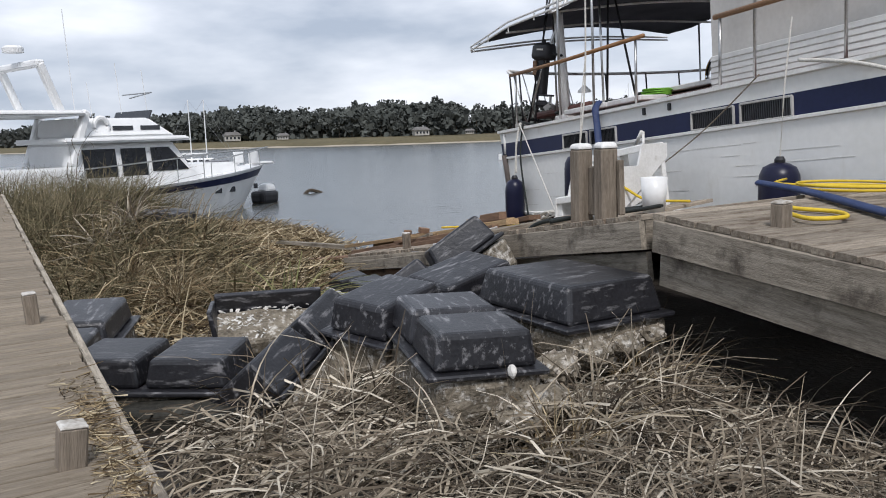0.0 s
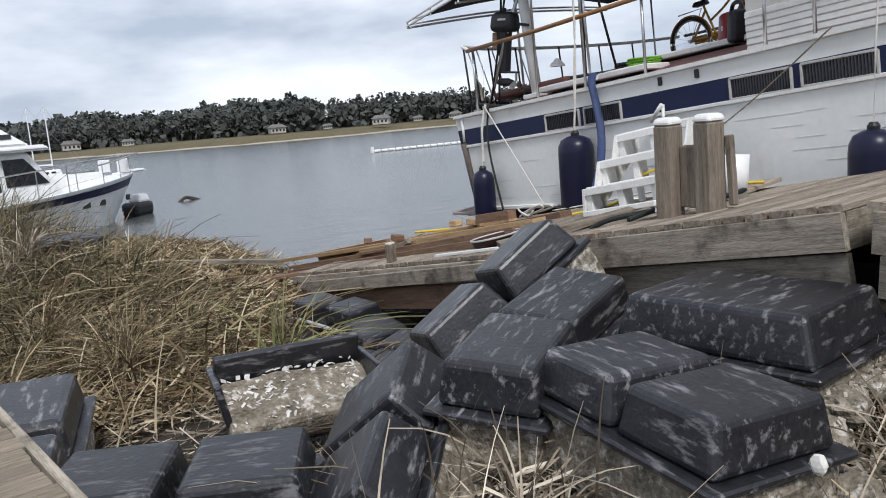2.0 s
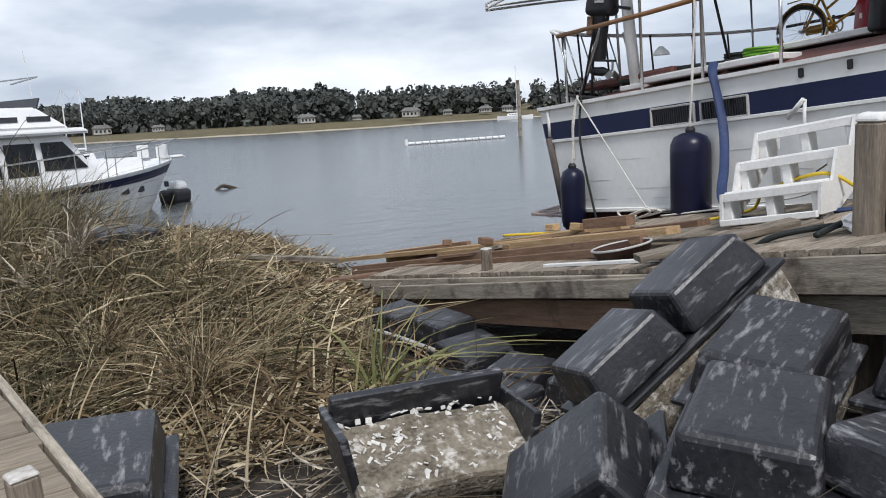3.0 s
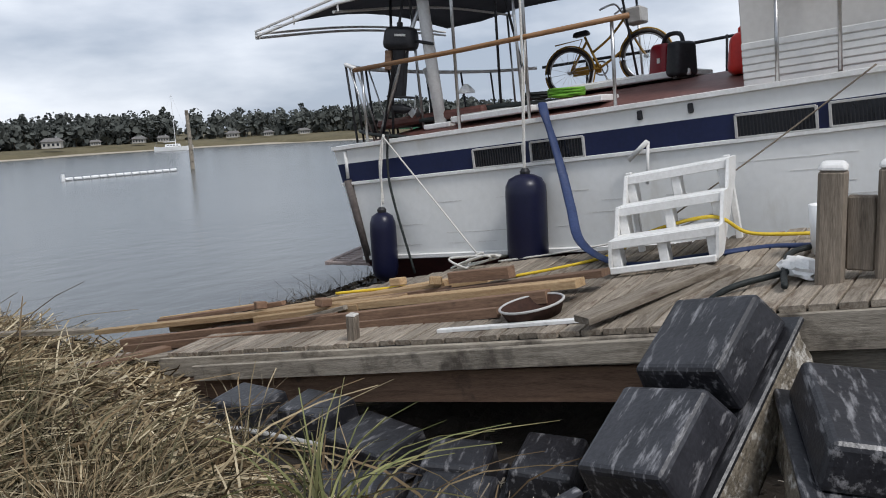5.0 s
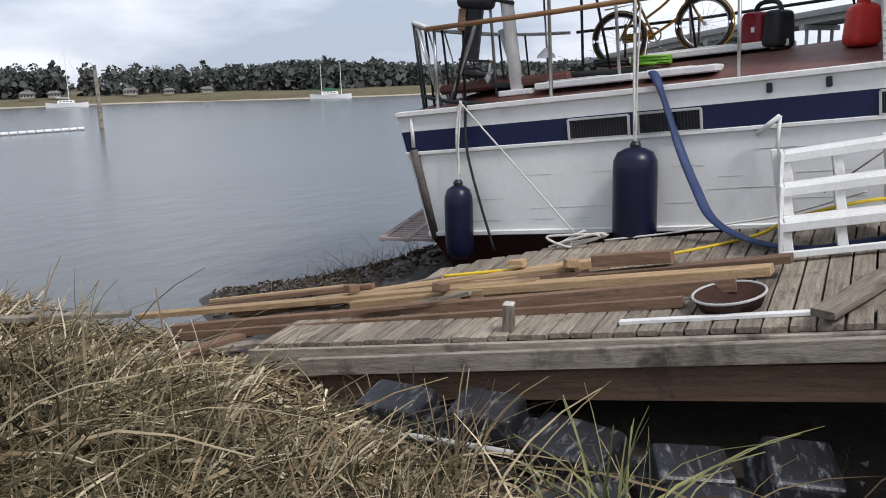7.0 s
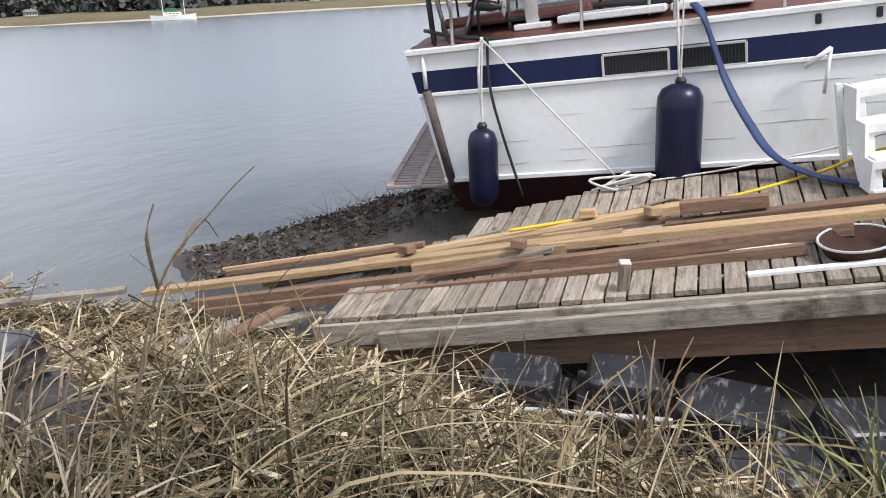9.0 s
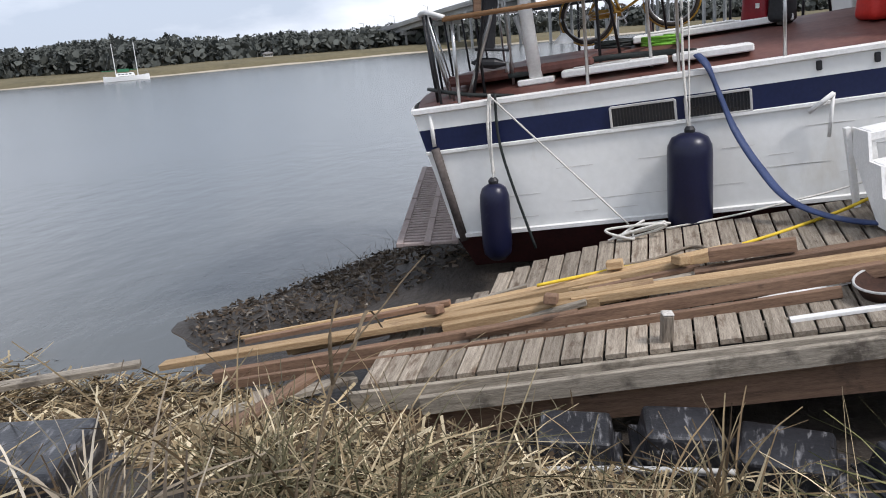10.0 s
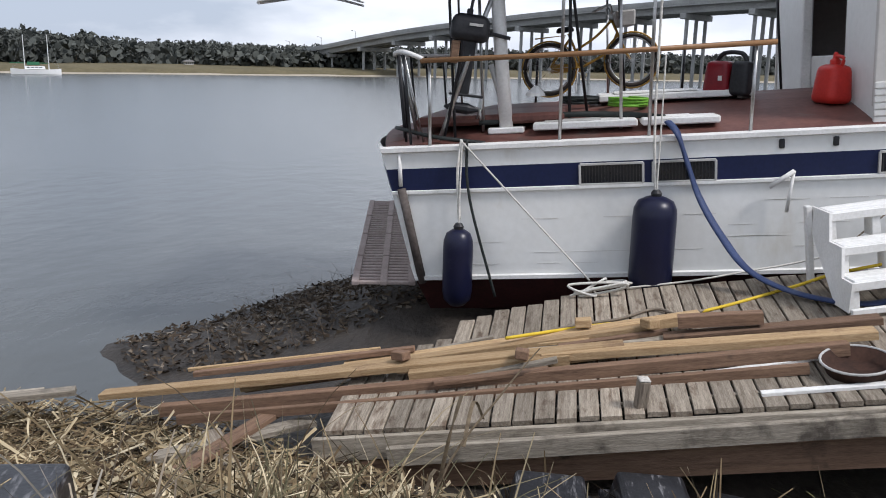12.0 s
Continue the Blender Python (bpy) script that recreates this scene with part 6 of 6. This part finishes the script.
# long crusted drum lying in front of the left floats
log = thing("crusted_log", pose(0.30, 1.56, 0.62), "crusted black pontoon lying in the mud", "pontoon")
b = bmesh.new()
box(b, 1.3, 0.36, 0.30, pose(0, 0, 0, 0, 0, -29), 0.09, (0.9, 0.9), 3)
bmesh.ops.subdivide_edges(b, edges=b.edges[:], cuts=2, use_grid_fill=True)
for v in b.verts:
    v.co += Vector((noise.noise(v.co * 8), noise.noise(v.co * 8 + Vector((5, 0, 0))), noise.noise(v.co * 8 + Vector((0, 5, 0))))) * 0.025
MUDDY = material("muddy_plastic", (0.012, 0.012, 0.010), (0.05, 0.047, 0.038), 5, 0.7, 0.8, 30, stain=(0.16, 0.15, 0.11), stain_cover=0.4, stain_scale=7, bump_distance=0.02)
part("shell", b, MUDDY, log)
ball = thing("oyster_shell", pose(1.99, -0.07, 1.12), "white oyster shell stuck on a float's edge", "shell")
b = bmesh.new()
bmesh.ops.create_icosphere(b, subdivisions=2, radius=1)
for v in b.verts:
    v.co = Vector((v.co.x * 0.022, v.co.y * 0.034, v.co.z * 0.04)) * (1 + 0.25 * noise.noise(v.co * 3))
part("shell", b, SHELL_WHITE, ball)
# ---- reeds and wrack ----
def straw_material(name, stops, rough=0.85):
    m = bpy.data.materials.new(name)
    m.use_nodes = True
    nt = m.node_tree
    b = nt.nodes["Principled BSDF"]
    geo = nt.nodes.new("ShaderNodeNewGeometry")
    ramp = nt.nodes.new("ShaderNodeValToRGB")
    el = ramp.color_ramp.elements
    while len(el) < len(stops):
        el.new(0.5)
    for e, (p, c) in zip(el, stops):
        e.position, e.color = p, (*c, 1)
    tc = nt.nodes.new("ShaderNodeTexCoord")
    n = nt.nodes.new("ShaderNodeTexNoise")
    n.inputs["Scale"].default_value, n.inputs["Detail"].default_value = 3.0, 6
    mr = nt.nodes.new("ShaderNodeMapRange")
    mr.inputs[1].default_value, mr.inputs[2].default_value = 0.3, 0.7
    mr.inputs[3].default_value, mr.inputs[4].default_value = 0.6, 1.35
    hsv = nt.nodes.new("ShaderNodeHueSaturation")
    nt.links.new(geo.outputs["Random Per Island"], ramp.inputs[0])
    nt.links.new(tc.outputs["Object"], n.inputs["Vector"])
    nt.links.new(n.outputs[0], mr.inputs[0])
    nt.links.new(mr.outputs[0], hsv.inputs["Value"])
    nt.links.new(ramp.outputs[0], hsv.inputs["Color"])
    nt.links.new(hsv.outputs[0], b.inputs["Base Color"])
    b.inputs["Roughness"].default_value = rough
    b.inputs["Specular IOR Level"].default_value = 0.25
    return m


STRAW_GOLD = straw_material("golden_straw", [(0.0, (0.04, 0.026, 0.015)), (0.35, (0.15, 0.105, 0.057)), (0.7, (0.32, 0.25, 0.145)), (1.0, (0.56, 0.48, 0.33))])
STRAW_GREY = straw_material("grey_straw", [(0.0, (0.045, 0.034, 0.024)), (0.35, (0.17, 0.137, 0.10)), (0.75, (0.38, 0.325, 0.245)), (1.0, (0.62, 0.56, 0.46))])
REED_GREEN = straw_material("marsh_reed", [(0.0, (0.044, 0.036, 0.020)), (0.35, (0.092, 0.084, 0.044)), (0.7, (0.160, 0.132, 0.076)), (1.0, (0.264, 0.216, 0.136))])
BLADE_GREEN = straw_material("green_blade", [(0.0, (0.05, 0.05, 0.02)), (0.4, (0.14, 0.15, 0.06)), (0.8, (0.26, 0.24, 0.11)), (1.0, (0.38, 0.33, 0.19))])
WRACK_BROWN = straw_material("brown_litter", [(0.0, (0.03, 0.022, 0.016)), (0.5, (0.075, 0.055, 0.038)), (0.85, (0.11, 0.085, 0.06)), (1.0, (0.26, 0.23, 0.19))])

GX = np.linspace(-8, 12, 161)
GY = np.linspace(-6, 32, 305)
GZ = np.array([[ground_z(x, y) for x in GX] for y in GY])


def ground_many(x, y):
    i = np.clip(((x - GX[0]) / (GX[1] - GX[0])).astype(int), 0, len(GX) - 2)
    j = np.clip(((y - GY[0]) / (GY[1] - GY[0])).astype(int), 0, len(GY) - 2)
    fx = np.clip((x - GX[i]) / (GX[1] - GX[0]), 0, 1)
    fy = np.clip((y - GY[j]) / (GY[1] - GY[0]), 0, 1)
    return (GZ[j, i] * (1 - fx) + GZ[j, i + 1] * fx) * (1 - fy) + (GZ[j + 1, i] * (1 - fx) + GZ[j + 1, i + 1] * fx) * fy


def ribbons(name, pts, widths, mat, rng, label, category):
    """Blades as tapering ribbons; pts is (count, steps, 3)."""
    n, k, _ = pts.shape
    d = np.gradient(pts, axis=1)
    side = np.cross(d, rng.normal(size=(n, 1, 3)) + np.array([0, 0, 0.6]))
    side /= np.linalg.norm(side, axis=2)[:, :, None] + 1e-9
    taper = np.linspace(1.0, 0.25, k)[None, :, None] * widths[:, None, None] / 2
    v = np.stack([pts - side * taper, pts + side * taper], axis=2).reshape(-1, 3)
    base = (np.arange(n) * k * 2)[:, None]
    st = (np.arange(k - 1) * 2)[None, :]
    a = (base + st).reshape(-1)
    f = np.stack([a, a + 1, a + 3, a + 2], axis=1)
    me = bpy.data.meshes.new(name)
    me.vertices.add(len(v))
    me.vertices.foreach_set("co", v.astype(np.float32).ravel())
    me.loops.add(len(f) * 4)
    me.loops.foreach_set("vertex_index", f.astype(np.int32).ravel())
    me.polygons.add(len(f))
    me.polygons.foreach_set("loop_start", (np.arange(len(f)) * 4).astype(np.int32))
    me.update(calc_edges=True)
    me.materials.append(mat)
    return tagged(new(name, me), label, category, kind="stuff")


BLOCKS = [(1.15, 8.35, 0.5), (0.75, 7.7, 0.35)]      # (x, y, radius) kept clear of stalks


def clear_of(x, y):
    ok = np.ones(len(x), bool)
    for bx, by, r in BLOCKS:
        ok &= (x - bx) ** 2 + (y - by) ** 2 > r * r
    return ok


def lying(name, x, y, lift, length, width, mat, rng, label, tilt=0.22, steps=5, axis=None, spread=1.6, curl=0.25, dip=0.0):
    n = len(x)
    L = rng.uniform(*length, n)
    a = rng.uniform(0, 2 * math.pi, n) if axis is None else rng.normal(axis, spread, n)
    el = rng.normal(0, tilt, n)
    t = np.linspace(-0.5, 0.5, steps)[None, :]
    bend = rng.normal(0, curl, n)[:, None]
    ang = a[:, None] + bend * t * 2
    dx = np.cos(ang) * L[:, None] / steps
    dy = np.sin(ang) * L[:, None] / steps
    px = x[:, None] + np.cumsum(dx, 1) - dx.sum(1)[:, None] / 2
    py = y[:, None] + np.cumsum(dy, 1) - dy.sum(1)[:, None] / 2
    g = ground_many(px.ravel(), py.ravel()).reshape(n, steps)
    z = g.mean(1)[:, None] + lift[:, None] + np.sin(el)[:, None] * t * L[:, None] - dip * (t * 2) ** 2 * L[:, None]
    z = np.maximum(z, g + 0.005)
    return ribbons(name, np.stack([px, py, z], 2), rng.uniform(*width, n), mat, rng, label, "reeds")


def standing(name, x, y, height, width, mat, rng, label, lean=0.35, droop=0.5, steps=7, wind=(0.15, 0.1)):
    n = len(x)
    h = rng.uniform(*height, n)
    a = rng.uniform(0, 2 * math.pi, n)
    ln = np.abs(rng.normal(0, lean, n))
    t = np.linspace(0, 1, steps)[None, :]
    dr = np.abs(rng.normal(0, droop, n))[:, None]
    out = (ln[:, None] * t + dr * t ** 3) * h[:, None]
    px = x[:, None] + np.cos(a)[:, None] * out + wind[0] * t ** 2 * h[:, None]
    py = y[:, None] + np.sin(a)[:, None] * out + wind[1] * t ** 2 * h[:, None]
    z = ground_many(x, y)[:, None] - 0.03 + h[:, None] * (t - 0.45 * dr * t ** 3)
    return ribbons(name, np.stack([px, py, z], 2), rng.uniform(*width, n), mat, rng, label, "reeds")


def patch(rng, n, x0, x1, y0, y1, keep):
    x, y = rng.uniform(x0, x1, n), rng.uniform(y0, y1, n)
    ok = keep(x, y) & clear_of(x, y)
    return x[ok], y[ok]


def walk_edge(y):
    return 0.10 - 0.115 * y


def build_reeds():
    rng = np.random.default_rng(12)
    # flattened stalks on the mud beside the dock
    x, y = patch(rng, 8000, 0.3, 3.6, -4.2, 1.2, lambda x, y: x > walk_edge(y) + 0.12)
    lying("flattened_stalks", x, y, rng.uniform(0.0, 0.22, len(x)) ** 1.0, (0.35, 1.15), (0.008, 0.018), STRAW_GREY, rng, "flattened dead reed stalks on the mud, grey and straw", tilt=0.24, curl=0.7, axis=0.5, spread=1.1, dip=0.10)
    x, y = patch(rng, 1700, -0.1, 3.0, 0.9, 4.0, lambda x, y: x > walk_edge(y) + 0.15)
    lying("scattered_stalks", x, y, rng.uniform(0.0, 0.08, len(x)), (0.3, 0.8), (0.009, 0.018), STRAW_GREY, rng, "broken stalks strewn between the dock floats")
    # thick wrack mat
    x, y = patch(rng, 24000, -1.2, 4.6, 3.6, 12.5, lambda x, y: (x > walk_edge(y) + 0.1) & (x < 1.95 + np.clip(y - 4.6, 0, 1.4) * 0.42 + np.clip(y - 6.1, 0, 1.6) * 0.62 + np.maximum(0, y - 7.9) * 0.6))
    lying("wrack_mat", x, y, rng.uniform(0.0, 0.17, len(x)), (0.16, 0.55), (0.012, 0.026), STRAW_GOLD, rng, "thick mat of dry golden straw washed up by the tide", tilt=0.28, curl=0.3)
    x, y = patch(rng, 9000, 0.2, 5.6, 12.0, 18.0, lambda x, y: x < 5.4 - (y - 12) * 0.05)
    lying("far_wrack", x, y, rng.uniform(0.0, 0.22, len(x)), (0.4, 1.0), (0.012, 0.022), STRAW_GOLD, rng, "brown and golden wrack along the water's edge", tilt=0.25)
    # standing marsh reeds
    x, y = patch(rng, 12000, -2.8, 2.6, 9.2, 24.0, lambda x, y: (x > walk_edge(y) - 0.2) & (x < 0.1 + (y - 6) * 0.075 + 0.6 * np.sin(y * 2.1)))
    standing("marsh_reeds", x, y, (0.6, 1.5), (0.009, 0.02), REED_GREEN, rng, "tall standing marsh reeds, olive and brown", lean=0.22, droop=0.35)
    x, y = patch(rng, 9000, -1.6, 1.8, 6.4, 10.5, lambda x, y: (x > walk_edge(y) - 0.1) & (y > 8.3 + 1.1 * x))
    standing("edge_reeds", x, y, (0.35, 0.95), (0.008, 0.018), REED_GREEN, rng, "standing marsh reeds beside the walkway, olive and brown", lean=0.25, droop=0.45)
    x, y = patch(rng, 2600, -1.2, 1.5, 4.7, 9.2, lambda x, y: (x > walk_edge(y) + 0.02) & (x < 0.55 + 0.12 * (y - 5) + 0.25 * np.sin(y * 3.1)))
    standing("grey_reeds", x, y, (0.2, 0.55), (0.008, 0.018), REED_GREEN, rng, "grey-green marsh reeds leaning beside the walkway", lean=0.45, droop=0.7)
    x, y = patch(rng, 2200, -0.6, 1.6, 4.6, 7.5, lambda x, y: x > walk_edge(y) + 0.05)
    standing("low_reeds", x, y, (0.2, 0.6), (0.009, 0.02), REED_GREEN, rng, "short bent reeds growing through the wrack", lean=0.6, droop=0.9)
    x, y = patch(rng, 240, -0.6, 2.2, 3.2, 8.4, lambda x, y: x > walk_edge(y) + 0.1)
    standing("tall_blades", x, y, (0.35, 0.85), (0.012, 0.026), STRAW_GOLD, rng, "single tall dry blades bending over the mat", lean=0.35, droop=0.9)
    x, y = patch(rng, 460, 0.4, 3.4, -2.6, 1.5, lambda x, y: x > walk_edge(y) + 0.2)
    standing("dry_blades", x, y, (0.3, 0.75), (0.009, 0.019), STRAW_GREY, rng, "dry bent blades around the dock floats", lean=0.35, droop=0.9)
    x, y = patch(rng, 2000, -0.8, 2.9, 4.0, 8.8, lambda x, y: (x > walk_edge(y) + 0.1) & (x < 1.75))
    standing("broad_blades", x, y, (0.15, 0.42), (0.014, 0.028), STRAW_GOLD, rng, "broad dry reed leaves curling over the mat", lean=0.7, droop=0.8)
    # straw caught on the walkway's edge
    n = 900
    y = rng.normal(-0.1, 0.45, n)
    lying("edge_straw", walk_edge(y) - 0.16 + rng.normal(0, 0.06, n), y, walk_z(y) + 0.004 - ground_many(walk_edge(y), y) + rng.uniform(0, 0.03, n), (0.05, 0.2), (0.004, 0.009), STRAW_GOLD, rng, "orange straw caught on the walkway's edge", tilt=0.1)
    # drooping tufts
    for cx, cy, n, h in ((0.75, 4.75, 420, 0.75), (0.3, 5.6, 320, 0.7), (1.7, 1.5, 60, 0.55), (3.0, 0.25, 60, 0.6), (2.1, -0.4, 90, 0.5), (0.9, 1.3, 90, 0.5)):
        ang, r = rng.uniform(0, 6.283, n), np.abs(rng.normal(0, 0.09, n))
        standing("reed_tuft", cx + r * np.cos(ang), cy + r * np.sin(ang), (0.4 * h, h), (0.006, 0.013), STRAW_GOLD, rng, "drooping tuft of yellow reed", lean=0.4, droop=1.1)
    # broad blades before the dock and at the mat's edge
    for cx, cy, n, h, mat in ((2.2, 5.25, 34, 0.8, STRAW_GOLD), (1.75, 4.2, 46, 0.85, BLADE_GREEN), (2.5, 4.9, 20, 0.5, STRAW_GOLD), (0.5, 7.6, 60, 0.75, STRAW_GREY), (0.15, 7.0, 50, 0.7, STRAW_GREY), (3.0, 6.3, 22, 0.45, STRAW_GOLD), (2.35, -0.3, 26, 0.75, STRAW_GREY), (3.1, 0.0, 22, 0.8, STRAW_GREY), (1.35, 0.75, 40, 0.6, STRAW_GREY)):
        ang, r = rng.uniform(0, 6.283, n), np.abs(rng.normal(0, 0.12, n))
        standing("blade_clump", cx + r * np.cos(ang), cy + r * np.sin(ang), (0.5 * h, h), (0.014, 0.03), mat, rng, "clump of broad bending reed blades", lean=0.3, droop=0.8)
    # oyster and leaf litter on the bank by the stern
    x, y = patch(rng, 9000, 4.2, 10.5, 7.4, 12.5, lambda x, y: np.array([0.02 < shore_distance(a, b) < 2.9 + 0.6 * math.sin(a * 3 + b) and a + 0.35 * b > 9.1 for a, b in zip(x, y)]))
    lying("bank_litter", x, y, rng.uniform(0.0, 0.05, len(x)), (0.04, 0.16), (0.02, 0.05), WRACK_BROWN, rng, "dark litter of leaves and shells on the mud bank", tilt=0.22, steps=3)
    x, y = patch(rng, 320, 6.0, 8.3, 8.2, 9.8, lambda x, y: x > 0)
    standing("bank_twigs", x, y, (0.1, 0.45), (0.004, 0.008), WRACK_BROWN, rng, "dead twigs sticking out of the bank", lean=0.7, droop=0.4)
    n = 1100
    x, y = patch(rng, n, 0.4, 3.6, -1.2, 3.3, lambda x, y: x > walk_edge(y) + 0.2)
    lying("strewn_shells", x, y, rng.uniform(0.0, 0.04, len(x)), (0.03, 0.07), (0.025, 0.05), SHELLS, rng, "strewn oyster shells on the mud", tilt=0.5, steps=3)


build_reeds()


def dead_stalk():
    """A single dead reed standing by the walkway, its dry leaves bent over."""
    ob = thing("dead_reed", pose(0, 0, 0), "tall dead brown reed stalk with bent leaves", "reed")
    stem = curve_points([(-0.22, 6.62, 1.15), (-0.12, 6.46, 1.8), (-0.05, 6.33, 2.27), (0.05, 6.2, 2.46), (0.125, 6.12, 2.55)], 6)
    part("stem", tube(bmesh.new(), stem, [0.005 - 0.0035 * k / (len(stem) - 1) for k in range(len(stem))], 6), WRACK_STEM, ob)
    for a, b, c in (((-0.09, 6.41, 2.0), (0.02, 6.36, 2.25), (0.06, 6.33, 2.2)), ((-0.05, 6.33, 2.27), (-0.1, 6.3, 2.42), (-0.08, 6.28, 2.5)), ((-0.02, 6.28, 2.35), (0.08, 6.27, 2.42), (0.12, 6.25, 2.36)), ((-0.11, 6.45, 1.86), (-0.18, 6.4, 2.05), (-0.16, 6.36, 2.2))):
        part("leaf", tube(bmesh.new(), curve_points([a, b, c], 5), 0.004, 6, flat=(0.0055, 0.0012)), WRACK_STEM, ob)


WRACK_STEM = material("dead_stem", (0.07, 0.05, 0.032), (0.20, 0.155, 0.10), 20, 0.9, 0.4, 90)
dead_stalk()
